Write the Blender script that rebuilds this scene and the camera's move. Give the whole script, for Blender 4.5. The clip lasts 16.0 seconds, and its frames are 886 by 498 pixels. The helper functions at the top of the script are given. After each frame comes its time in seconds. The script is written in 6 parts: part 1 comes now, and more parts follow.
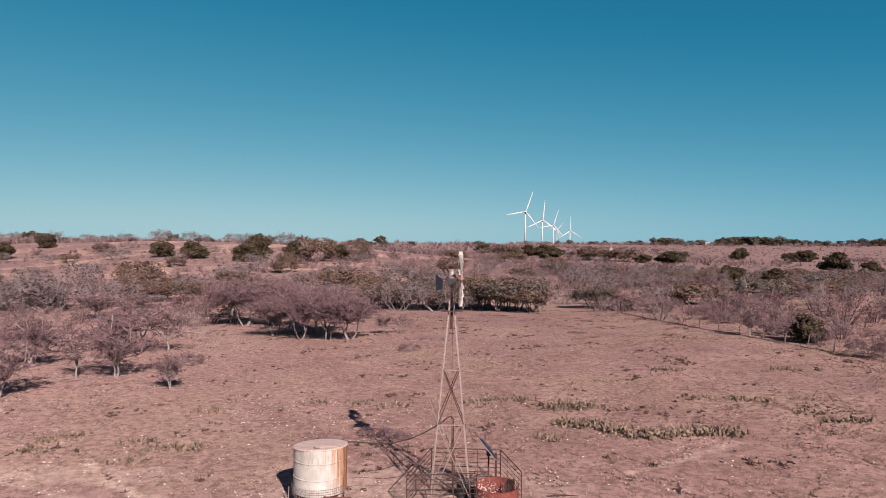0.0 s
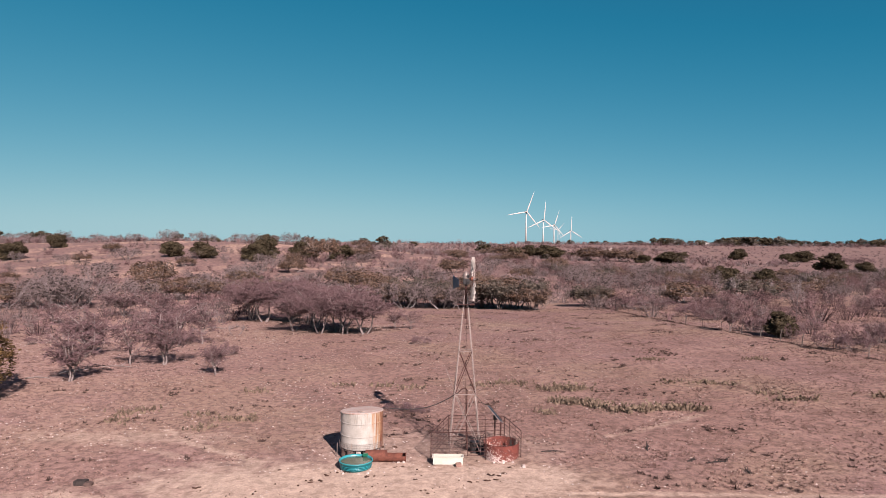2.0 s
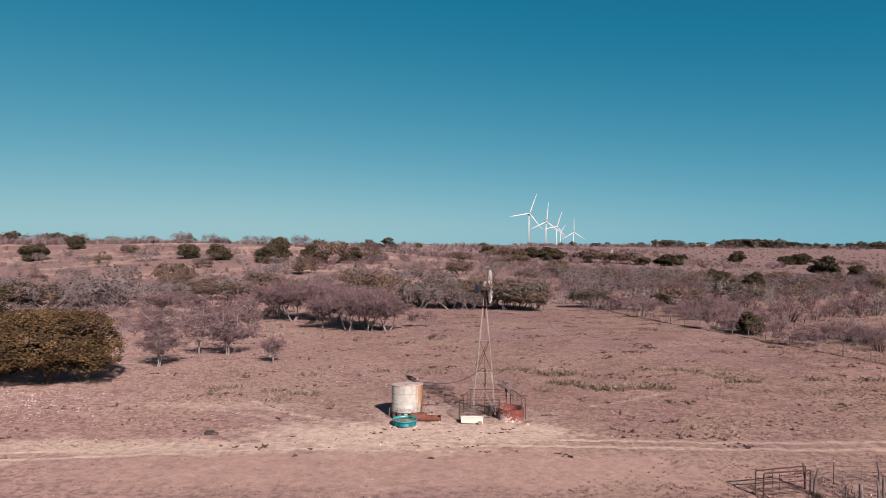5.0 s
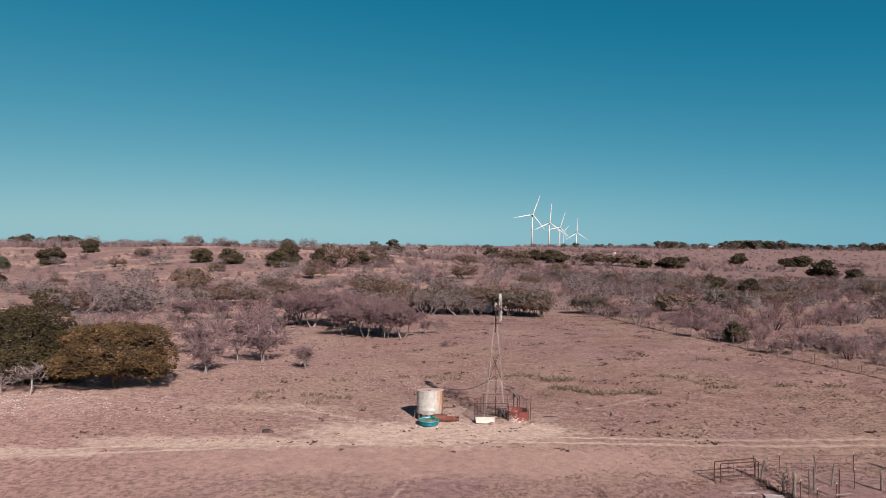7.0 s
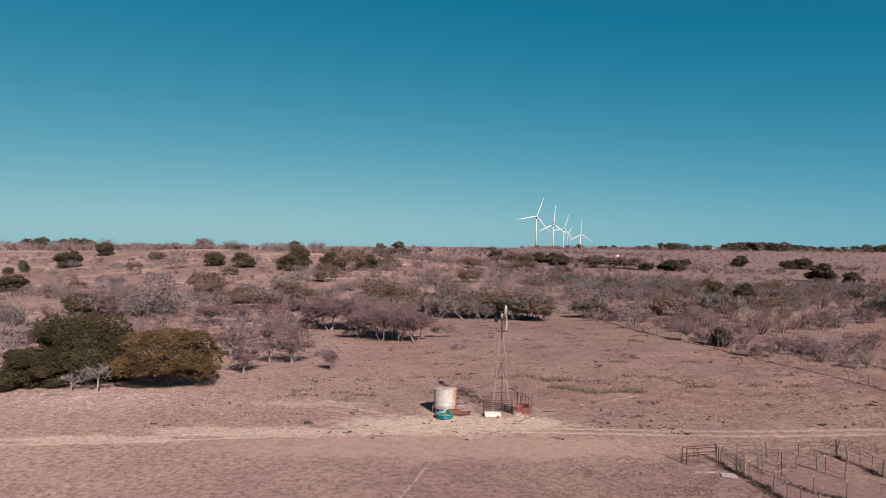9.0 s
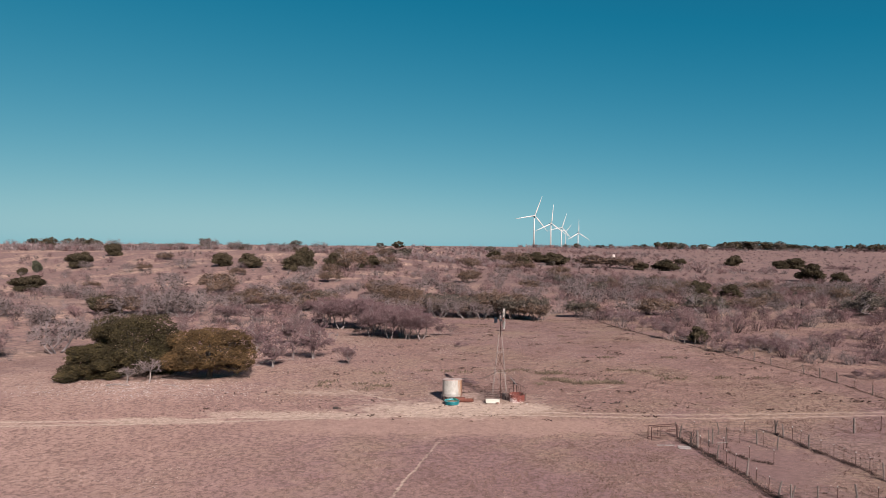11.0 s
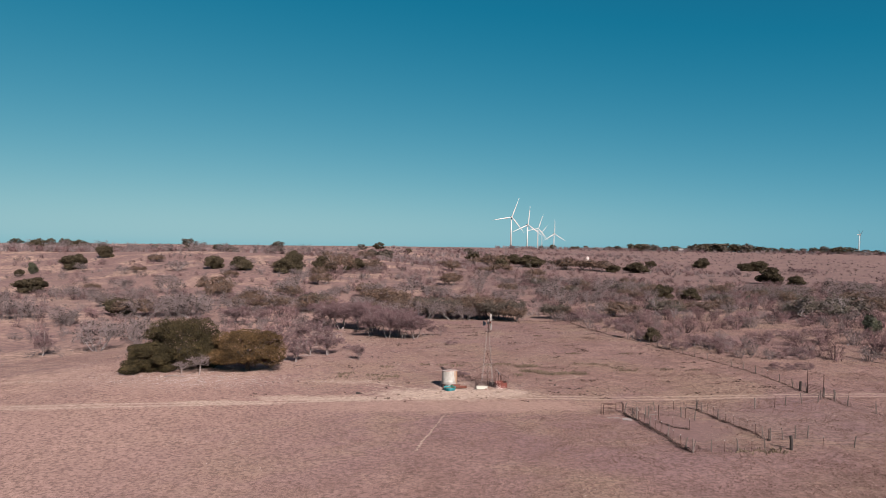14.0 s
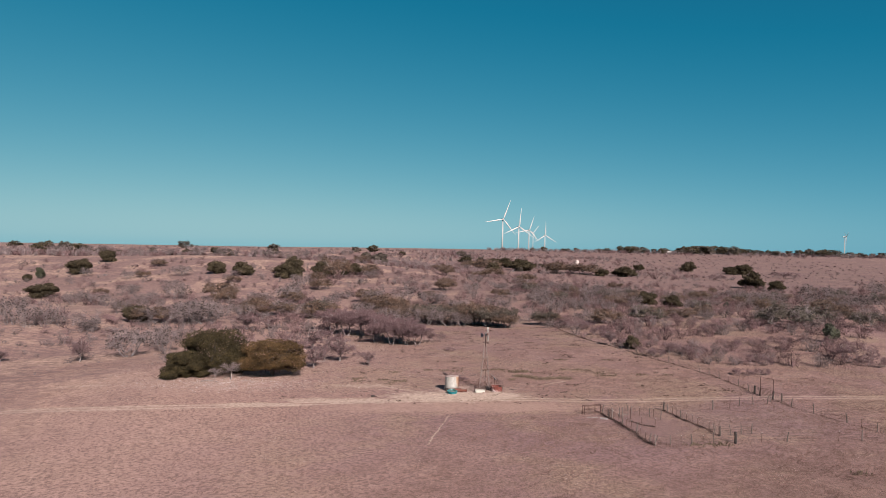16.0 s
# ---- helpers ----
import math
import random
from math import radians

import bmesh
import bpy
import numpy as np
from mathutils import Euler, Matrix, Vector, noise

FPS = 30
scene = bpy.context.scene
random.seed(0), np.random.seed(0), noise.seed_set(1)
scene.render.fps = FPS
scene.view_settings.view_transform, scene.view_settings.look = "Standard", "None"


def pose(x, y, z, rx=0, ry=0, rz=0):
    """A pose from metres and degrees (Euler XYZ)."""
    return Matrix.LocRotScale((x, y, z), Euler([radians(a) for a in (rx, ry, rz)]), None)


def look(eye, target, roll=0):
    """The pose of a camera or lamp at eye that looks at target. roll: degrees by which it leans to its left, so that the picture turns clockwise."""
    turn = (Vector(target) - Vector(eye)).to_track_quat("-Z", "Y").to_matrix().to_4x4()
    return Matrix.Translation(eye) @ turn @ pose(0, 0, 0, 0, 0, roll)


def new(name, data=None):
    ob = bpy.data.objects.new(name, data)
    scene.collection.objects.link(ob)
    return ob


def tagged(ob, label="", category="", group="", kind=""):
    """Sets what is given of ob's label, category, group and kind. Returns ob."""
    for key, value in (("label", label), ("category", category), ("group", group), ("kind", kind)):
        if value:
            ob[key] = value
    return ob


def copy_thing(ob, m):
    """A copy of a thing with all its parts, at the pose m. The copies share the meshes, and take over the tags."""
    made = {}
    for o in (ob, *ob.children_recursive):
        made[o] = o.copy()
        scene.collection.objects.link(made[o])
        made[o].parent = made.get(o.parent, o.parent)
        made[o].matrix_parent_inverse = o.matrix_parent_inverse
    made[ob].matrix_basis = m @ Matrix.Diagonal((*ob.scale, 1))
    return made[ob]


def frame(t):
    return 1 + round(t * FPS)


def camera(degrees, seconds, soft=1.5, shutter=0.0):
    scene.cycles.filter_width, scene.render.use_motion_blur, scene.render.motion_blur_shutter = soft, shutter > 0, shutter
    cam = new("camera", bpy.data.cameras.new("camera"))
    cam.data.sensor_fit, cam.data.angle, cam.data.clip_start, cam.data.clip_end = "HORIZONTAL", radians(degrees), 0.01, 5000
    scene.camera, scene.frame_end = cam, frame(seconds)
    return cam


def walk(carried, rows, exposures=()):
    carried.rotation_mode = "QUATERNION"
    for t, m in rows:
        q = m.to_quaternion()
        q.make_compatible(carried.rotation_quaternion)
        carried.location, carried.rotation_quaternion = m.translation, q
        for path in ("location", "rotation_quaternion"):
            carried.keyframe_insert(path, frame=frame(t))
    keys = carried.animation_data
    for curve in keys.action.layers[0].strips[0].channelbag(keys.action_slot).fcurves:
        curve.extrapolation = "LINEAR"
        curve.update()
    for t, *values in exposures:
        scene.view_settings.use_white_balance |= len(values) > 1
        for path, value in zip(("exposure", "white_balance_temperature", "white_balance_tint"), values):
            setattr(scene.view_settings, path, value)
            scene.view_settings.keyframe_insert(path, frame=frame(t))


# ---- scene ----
FOV = 67.9
cam = camera(FOV, 16.0, soft=0.55)
PATH = [
    (0, (-0.616, -29.316, 11.254), (-0.546, -19.316, 11.172), 0.52),
    (1.5, (-1.246, -34.715, 11.594), (-1.191, -24.716, 11.501), 0.57),
    (2.5, (-1.787, -39.097, 11.740), (-1.733, -29.098, 11.659), 0.63),
    (3.5, (-2.291, -42.912, 11.860), (-2.251, -32.912, 11.780), 0.66),
    (4.2, (-2.717, -45.920, 12.097), (-2.687, -35.921, 12.020), 0.70),
    (6.3, (-4.172, -55.255, 14.569), (-4.185, -45.255, 14.484), 0.78),
    (7, (-4.567, -58.316, 15.288), (-4.600, -48.317, 15.203), 0.79),
    (8, (-5.041, -63.271, 16.302), (-5.119, -53.272, 16.216), 0.80),
    (9, (-5.544, -67.864, 17.196), (-5.639, -57.864, 17.117), 0.82),
    (11.5, (-6.959, -82.647, 19.224), (-7.002, -72.648, 19.115), 0.88),
    (12.5, (-8.088, -89.165, 19.997), (-7.947, -79.167, 19.896), 0.96),
    (13.5, (-9.279, -95.864, 21.082), (-9.033, -85.868, 20.972), 1.07),
    (14.5, (-10.532, -102.976, 22.583), (-10.212, -92.982, 22.469), 1.18),
    (16, (-12.502, -113.901, 25.642), (-12.086, -103.910, 25.527), 1.28),
]
walk(cam, [(t, look(eye, target, roll)) for t, eye, target, roll in PATH],
     [(0.0, 1.45, 6750, 20.5), (3.5, 1.40, 6680, 18), (7.0, 1.29, 6500, 12), (16.0, 1.29, 6480, 10.5)])

# ---- daylight ----
SUN_ELEVATION, SUN_AZIMUTH = radians(32.6), radians(156.4)
sky_world = bpy.data.worlds.new("clear_sky")
scene.world = sky_world
sky_world.use_nodes = True
wn, wl = sky_world.node_tree.nodes, sky_world.node_tree.links
sky = wn.new("ShaderNodeTexSky")
sky.sky_type, sky.sun_disc = "NISHITA", False
sky.sun_elevation, sky.sun_rotation = SUN_ELEVATION, SUN_AZIMUTH
sky.altitude, sky.air_density, sky.dust_density, sky.ozone_density = 600, 1.0, 0.1, 4.0
# colour balance of the sky: deep teal aloft, pale at the skyline
split, joined = wn.new("ShaderNodeSeparateColor"), wn.new("ShaderNodeCombineColor")
wl.new(sky.outputs["Color"], split.inputs["Color"])


def weigh(op, a, b):
    m = wn.new("ShaderNodeMath")
    m.operation = op
    for k, v in enumerate((a, b)):
        if hasattr(v, "links"):
            wl.new(v, m.inputs[k])
        else:
            m.inputs[k].default_value = v
    return m.outputs[0]


sr, sg = split.outputs["Red"], split.outputs["Green"]
red = weigh("MULTIPLY", weigh("POWER", weigh("MAXIMUM", weigh("SUBTRACT", sg, 2.3), 0.25), 1.32), 0.138)
red = weigh("ADD", red, weigh("MULTIPLY", weigh("MAXIMUM", weigh("SUBTRACT", 2.3, sg), 0.0), 0.6))
wl.new(weigh("MINIMUM", weigh("ADD", red, weigh("MULTIPLY", sr, 0.032)), 7.0), joined.inputs["Red"])
wl.new(weigh("DIVIDE", weigh("MULTIPLY", sg, 12.4), weigh("ADD", sg, 19.6)), joined.inputs["Green"])
wl.new(weigh("DIVIDE", weigh("MULTIPLY", sg, 6.4), weigh("ADD", sg, 4.04)), joined.inputs["Blue"])
wl.new(joined.outputs["Color"], wn["Background"].inputs["Color"])
wn["Background"].inputs["Strength"].default_value = 0.05

sun_data = bpy.data.lights.new("sun", "SUN")
sun_data.energy, sun_data.angle, sun_data.color = 5.0, radians(0.53), (1.0, 0.895, 0.85)
sun = new("sun", sun_data)
to_sun = Vector((math.sin(SUN_AZIMUTH) * math.cos(SUN_ELEVATION), math.cos(SUN_AZIMUTH) * math.cos(SUN_ELEVATION), math.sin(SUN_ELEVATION)))
sun.matrix_world = look(to_sun * 60, (0, 0, 0))

# ---- the lie of the land: broad swells of x, y, width, depth, height ----
NEAR_SWELLS = [(0, 0, 60, 50, -0.93), (50, 20, 45, 60, 0.36), (-90, 50, 60, 70, -4.79), (-40, 80, 50, 50, -0.32),
               (30, 110, 60, 50, -1.28), (-60, 20, 40, 40, 2.74), (20, -60, 70, 60, 1.30), (-20, 140, 80, 60, -2.29),
               (120, 60, 80, 80, 1.15), (-30, -40, 60, 60, -0.82), (-120, -30, 60, 60, -1.52), (0, -2, 16, 14, 0.33),
               (20, -18, 16, 14, -0.48)]
FAR_SWELLS = [(-170, 190, 120, 70, -5.74), (-110, 340, 120, 70, -0.82), (-300, 400, 200, 100, 4.13), (100, 230, 90, 80, -1.52),
              (260, 430, 150, 120, -3.88), (180, 580, 160, 100, -0.45), (330, 620, 150, 110, -2.48), (0, 740, 260, 140, 7.82),
              (-120, 280, 60, 40, 3.34), (-60, 290, 50, 40, 0.49), (-150, 370, 90, 60, 6.79), (0, 300, 80, 70, -1.25),
              (170, 300, 100, 80, -3.87), (-350, 240, 120, 80, -6.04), (-220, 300, 60, 50, -1.13), (-50, 390, 70, 60, 3.74)]
RIDGES = [(500, 1110, 500, 260, 4.85), (-600, 500, 400, 200, 9.41), (0, 1150, 600, 300, 8.91), (600, 500, 300, 200, -1.75),
          (900, 1100, 400, 260, 9.00), (-400, 800, 300, 200, 7.11)]


def land(x, y):
    """Height of the ground, for arrays too."""
    x, y = np.asarray(x, float), np.asarray(y, float)
    z = 0.56 + 0 * x
    for cx, cy, sx, sy, h in NEAR_SWELLS + FAR_SWELLS + RIDGES:
        z = z + h * np.exp(-((x - cx) / sx) ** 2 - ((y - cy) / sy) ** 2)
    return z - 0.012 * np.maximum(0, np.hypot(x, y) - 1300)


def ground(x, y):
    return float(land(x, y))


# ---- mesh helpers ----
class Shape:
    """Gathers vertices and faces of one mesh."""

    def __init__(self):
        self.v, self.f = [], []

    def tube(self, pts, radii, n=8, caps=True):
        pts = [Vector(p) for p in pts]
        radii = [radii] * len(pts) if not hasattr(radii, "__len__") else radii
        base, side = len(self.v), None
        for i, p in enumerate(pts):
            d = (pts[min(i + 1, len(pts) - 1)] - pts[max(i - 1, 0)]).normalized()
            if side is None:
                side = d.cross(Vector((0, 0, 1)) if abs(d.z) < 0.9 else Vector((1, 0, 0))).normalized()
            side = (side - d * side.dot(d)).normalized()
            up = d.cross(side)
            for k in range(n):
                a = 2 * math.pi * (k + 0.5) / n
                self.v.append(p + (side * math.cos(a) + up * math.sin(a)) * radii[i])
        for i in range(len(pts) - 1):
            for k in range(n):
                a, b = base + i * n + k, base + i * n + (k + 1) % n
                self.f.append((a, b, b + n, a + n))
        if caps:
            self.f.append(tuple(base + k for k in reversed(range(n))))
            self.f.append(tuple(base + (len(pts) - 1) * n + k for k in range(n)))
        return self

    def bar(self, p0, p1, w, h, up=(0, 0, 1)):
        """A beam of rectangular section."""
        p0, p1 = Vector(p0), Vector(p1)
        d = (p1 - p0).normalized()
        u = Vector(up) if abs(d.dot(Vector(up))) < 0.95 else Vector((0, 1, 0))
        s = d.cross(u).normalized()
        u = s.cross(d)
        b = len(self.v)
        for p in (p0, p1):
            for i, j in ((-1, -1), (1, -1), (1, 1), (-1, 1)):
                self.v.append(p + s * (i * w / 2) + u * (j * h / 2))
        self.f += [(b, b + 3, b + 2, b + 1), (b + 4, b + 5, b + 6, b + 7)]
        self.f += [(b + k, b + (k + 1) % 4, b + 4 + (k + 1) % 4, b + 4 + k) for k in range(4)]
        return self

    def box(self, lo, hi):
        (x0, y0, z0), (x1, y1, z1) = lo, hi
        return self.bar(((x0 + x1) / 2, (y0 + y1) / 2, z0), ((x0 + x1) / 2, (y0 + y1) / 2, z1), x1 - x0, y1 - y0, up=(0, 1, 0))

    def lathe(self, profile, n=48, at=(0, 0, 0), arc=1.0, start=0.0):
        """Turns rows of radius, height about the upright line through at."""
        b, m = len(self.v), n if arc >= 1 else n + 1
        for r, z in profile:
            for k in range(m):
                a = start + 2 * math.pi * arc * k / n
                self.v.append(Vector(at) + Vector((r * math.cos(a), r * math.sin(a), z)))
        for i in range(len(profile) - 1):
            for k in range(n):
                k2 = (k + 1) % m
                self.f.append((b + i * m + k, b + i * m + k2, b + (i + 1) * m + k2, b + (i + 1) * m + k))
        return self

    def add(self, other):
        b = len(self.v)
        self.v += other.v
        self.f += [tuple(b + i for i in f) for f in other.f]
        return self

    def data(self, name, material, smooth=False):
        me = bpy.data.meshes.new(name)
        me.from_pydata([tuple(p) for p in self.v], [], self.f)
        me.materials.append(material)
        if smooth:
            me.polygons.foreach_set("use_smooth", [True] * len(me.polygons))
        me.update()
        return me


def part(name, shape, material, parent=None, label="", smooth=False, bevel=0.0):
    """Links a shape as one mesh object, under a thing or part."""
    me = shape.data(name, material, smooth)
    if bevel:
        bm = bmesh.new()
        bm.from_mesh(me)
        bmesh.ops.recalc_face_normals(bm, faces=bm.faces)
        bmesh.ops.bevel(bm, geom=bm.edges[:], offset=bevel, segments=2, affect="EDGES", clamp_overlap=True)
        bm.to_mesh(me)
        bm.free()
    ob = new(name, me)
    ob.parent = parent
    if label:
        tagged(ob, label)
    return ob


def empty(name, at, label, category, group="", turn=0):
    ob = new(name)
    ob.empty_display_size = 0.2
    ob.matrix_basis = pose(*at, 0, 0, turn)
    return tagged(ob, label, category, group)


def arrays(name, verts, faces, material, smooth=False):
    """A mesh from arrays of vertices and of equal faces."""
    me = bpy.data.meshes.new(name)
    me.from_pydata(verts.tolist(), [], faces.tolist())
    me.materials.append(material)
    if smooth:
        me.polygons.foreach_set("use_smooth", [True] * len(me.polygons))
    me.update()
    return me


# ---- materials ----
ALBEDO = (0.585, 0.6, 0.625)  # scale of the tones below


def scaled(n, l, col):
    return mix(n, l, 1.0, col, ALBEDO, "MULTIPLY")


def nodes_of(name):
    m = bpy.data.materials.new(name)
    m.use_nodes = True
    return m, m.node_tree.nodes, m.node_tree.links, m.node_tree.nodes["Principled BSDF"]


def noise_node(n, l, vec, scale, detail=4.0, rough=0.6):
    t = n.new("ShaderNodeTexNoise")
    t.inputs["Scale"].default_value, t.inputs["Detail"].default_value, t.inputs["Roughness"].default_value = scale, detail, rough
    if vec is not None:
        l.new(vec, t.inputs["Vector"])
    return t.outputs["Fac"]


def ramp(n, l, fac, stops):
    r = n.new("ShaderNodeValToRGB")
    e = r.color_ramp.elements
    while len(e) < len(stops):
        e.new(0.5)
    for el, (p, c) in zip(e, stops):
        el.position, el.color = p, (*c, 1) if hasattr(c, "__len__") else (c, c, c, 1)
    l.new(fac, r.inputs["Fac"])
    return r.outputs["Color"]


def mix(n, l, fac, a, b, kind="MIX"):
    m = n.new("ShaderNodeMix")
    m.data_type, m.blend_type = "RGBA", kind
    for key, val in (("Factor", fac), ("A", a), ("B", b)):
        if hasattr(val, "links"):
            l.new(val, m.inputs[key])
        else:
            m.inputs[key].default_value = val if key == "Factor" else (*val, 1)
    return m.outputs["Result"]


def calc(n, l, op, a, b=0.0, c=None):
    m = n.new("ShaderNodeMath")
    m.operation = op
    for i, val in enumerate((a, b, c)):
        if val is None:
            continue
        if hasattr(val, "links"):
            l.new(val, m.inputs[i])
        else:
            m.inputs[i].default_value = val
    return m.outputs[0]


def surface(name, dark, light, scale=4.0, wear=None, wear_at=0.6, wear_scale=2.0, rough=0.85, metal=0.0, bump=0.3, grain=40.0, vary=0.15, island=0.0, stretch=(1, 1, 1), bias=None):
    """A weathered surface: two tones, grain, patches of wear, relief, and some difference from piece to piece."""
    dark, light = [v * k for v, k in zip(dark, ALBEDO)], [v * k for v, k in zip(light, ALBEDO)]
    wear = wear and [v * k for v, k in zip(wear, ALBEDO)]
    m, n, l, bsdf = nodes_of(name)
    tc, mp = n.new("ShaderNodeTexCoord"), n.new("ShaderNodeMapping")
    mp.inputs["Scale"].default_value = stretch
    l.new(tc.outputs["Object"], mp.inputs["Vector"])
    vec = mp.outputs["Vector"]
    col = ramp(n, l, noise_node(n, l, vec, scale, 5.0), [(0.3, dark), (0.7, light)])
    fine = noise_node(n, l, vec, grain, 3.0)
    col = mix(n, l, 0.55, col, ramp(n, l, fine, [(0.25, 0.35), (0.75, 1.0)]), "MULTIPLY")
    if wear:
        spots = noise_node(n, l, vec, wear_scale, 8.0, 0.7)
        if bias:
            sep = n.new("ShaderNodeSeparateXYZ")
            l.new(vec, sep.inputs[0])
            for axis_name, k in zip("XYZ", bias):
                spots = calc(n, l, "MULTIPLY_ADD", sep.outputs[axis_name], k, spots)
        mask = ramp(n, l, spots, [(wear_at - 0.04, 0.0), (wear_at + 0.04, 1.0)])
        col = mix(n, l, mask, col, wear)
    if vary or island:
        hsv = n.new("ShaderNodeHueSaturation")
        src = n.new("ShaderNodeNewGeometry").outputs["Random Per Island"] if island else n.new("ShaderNodeObjectInfo").outputs["Random"]
        amount = island or vary
        l.new(calc(n, l, "MULTIPLY_ADD", src, 2 * amount, 1 - amount), hsv.inputs["Value"])
        l.new(col, hsv.inputs["Color"])
        col = hsv.outputs["Color"]
    l.new(col, bsdf.inputs["Base Color"])
    bsdf.inputs["Roughness"].default_value, bsdf.inputs["Metallic"].default_value = rough, metal
    bsdf.inputs["Specular IOR Level"].default_value = 0.15 if rough >= 0.8 else 0.45
    if bump:
        bp = n.new("ShaderNodeBump")
        bp.inputs["Strength"].default_value, bp.inputs["Distance"].default_value = bump, 0.02
        l.new(fine, bp.inputs["Height"])
        l.new(bp.outputs["Normal"], bsdf.inputs["Normal"])
    return m


PALE_BLADE = surface("sun_bleached_galvanised_sheet", (0.52, 0.46, 0.40), (0.72, 0.64, 0.56), 3, wear=(0.45, 0.30, 0.22), wear_at=0.66, rough=0.6, bump=0.1)
BARK = surface("pale_bark", (0.22, 0.17, 0.155), (0.46, 0.375, 0.34), 3, bump=0.6, grain=25)
DEAD_WOOD = surface("bleached_dead_wood", (0.34, 0.285, 0.265), (0.54, 0.46, 0.42), 3, bump=0.5, grain=25)
TWIG = surface("purple_brown_twigs", (0.15, 0.088, 0.090), (0.32, 0.192, 0.192), 2, bump=0, island=0.35)
HAZE_TWIG = surface("hazy_purple_twigs", (0.165, 0.099, 0.100), (0.31, 0.188, 0.187), 2, bump=0, island=0.35)
DARK_BARK = surface("dark_oak_bark", (0.05, 0.040, 0.034), (0.13, 0.105, 0.09), 3, bump=0.6, grain=25)
PALE_BARK = surface("pale_grey_bark", (0.20, 0.16, 0.15), (0.42, 0.35, 0.33), 3, bump=0.6, grain=25)
GREY_TWIG = surface("grey_lichen_twigs", (0.16, 0.118, 0.113), (0.43, 0.325, 0.305), 1.2, bump=0, island=0.5)
THICKET_TWIG = surface("thicket_twigs", (0.034, 0.020, 0.020), (0.38, 0.226, 0.218), 0.3, bump=0, island=0.45)
THICKET_GREY = surface("grey_thicket_twigs", (0.045, 0.033, 0.031), (0.40, 0.30, 0.28), 0.3, bump=0, island=0.45)
MOSS_SHADE = surface("dark_moss_and_crown_shade", (0.034, 0.025, 0.022), (0.105, 0.076, 0.066), 3, bump=0, island=0.4)
LEAF = surface("dark_olive_leaves", (0.042, 0.032, 0.018), (0.130, 0.098, 0.055), 5.0, rough=0.9, bump=0, island=0.45)
LEAF_RUST = surface("rusty_olive_leaves", (0.070, 0.041, 0.027), (0.205, 0.112, 0.064), 5.0, rough=0.65, bump=0, island=0.45)
LEAF_DULL = surface("dull_grey_olive_leaves", (0.046, 0.036, 0.025), (0.135, 0.098, 0.065), 5.0, rough=0.65, bump=0, island=0.45)
LEAF_OLIVE = surface("olive_brown_leaves", (0.034, 0.022, 0.010), (0.215, 0.126, 0.052), 5.0, rough=0.95, bump=0, island=0.45)
LEAF_DEEP = surface("deep_olive_leaves", (0.019, 0.015, 0.008), (0.114, 0.084, 0.036), 5.0, rough=0.95, bump=0, island=0.45)
LEAF_GREEN = surface("juniper_green_leaves", (0.036, 0.040, 0.020), (0.105, 0.100, 0.046), 1.5, rough=0.6, bump=0, island=0.4)
PAD = surface("cactus_pad_green", (0.060, 0.043, 0.031), (0.36, 0.257, 0.178), 9, rough=0.9, bump=0.1, vary=0.45)
STRAW = surface("dry_grass", (0.22, 0.134, 0.110), (0.40, 0.247, 0.202), 0.22, bump=0, island=0.4)
LIMESTONE = surface("white_limestone", (0.50, 0.40, 0.35), (0.85, 0.71, 0.63), 3, bump=0.5, island=0.25)
GALV = surface("galvanised_steel", (0.27, 0.205, 0.18), (0.40, 0.31, 0.27), 3, wear=(0.36, 0.20, 0.13), wear_at=0.66, rough=0.5, metal=0.35, bump=0.1)
RUST = surface("rusted_steel", (0.115, 0.044, 0.033), (0.25, 0.090, 0.060), 5, bump=0.5, rough=0.9)
RUST_DARK = surface("dark_rusted_pipe", (0.052, 0.026, 0.023), (0.13, 0.058, 0.048), 5, bump=0.4, rough=0.8)
RUST_WHITE = surface("rusted_steel_with_old_white_paint", (0.15, 0.045, 0.036), (0.27, 0.078, 0.056), 5, wear=(0.68, 0.54, 0.48), wear_at=0.49, wear_scale=11.0, bias=(-0.08, 0.0, -0.22), bump=0.5, rough=0.85)
PLASTIC_TEAL = surface("teal_plastic", (0.012, 0.24, 0.27), (0.020, 0.35, 0.38), 2, rough=0.4, bump=0.05, vary=0)
WHITE_ENAMEL = surface("white_enamel", (0.64, 0.60, 0.49), (0.76, 0.72, 0.61), 2, wear=(0.42, 0.35, 0.26), wear_at=0.70, wear_scale=3, rough=0.4, bump=0.05, vary=0)
WHITE_PAINT = surface("white_painted_steel", (0.58, 0.545, 0.50), (0.68, 0.64, 0.59), 0.2, rough=0.4, bump=0, vary=0)
BLACK_POLY = surface("black_poly_pipe", (0.020, 0.015, 0.014), (0.055, 0.042, 0.038), 8, rough=0.5, bump=0.05, vary=0)
OLD_WOOD = surface("weathered_grey_wood", (0.115, 0.088, 0.077), (0.29, 0.23, 0.20), 4, bump=0.6, grain=30, stretch=(4, 4, 0.6), vary=0.25)
DARK_WOOD = surface("dark_creosote_wood", (0.035, 0.028, 0.026), (0.085, 0.066, 0.058), 4, bump=0.6, grain=30, stretch=(4, 4, 0.6), vary=0.2)
BLUE_CELL = surface("solar_cells", (0.006, 0.008, 0.016), (0.012, 0.015, 0.026), 6, rough=0.4, bump=0, vary=0)
DARK_STEEL = surface("dark_steel", (0.03, 0.028, 0.03), (0.07, 0.062, 0.06), 6, rough=0.6, metal=0.4, bump=0.2)
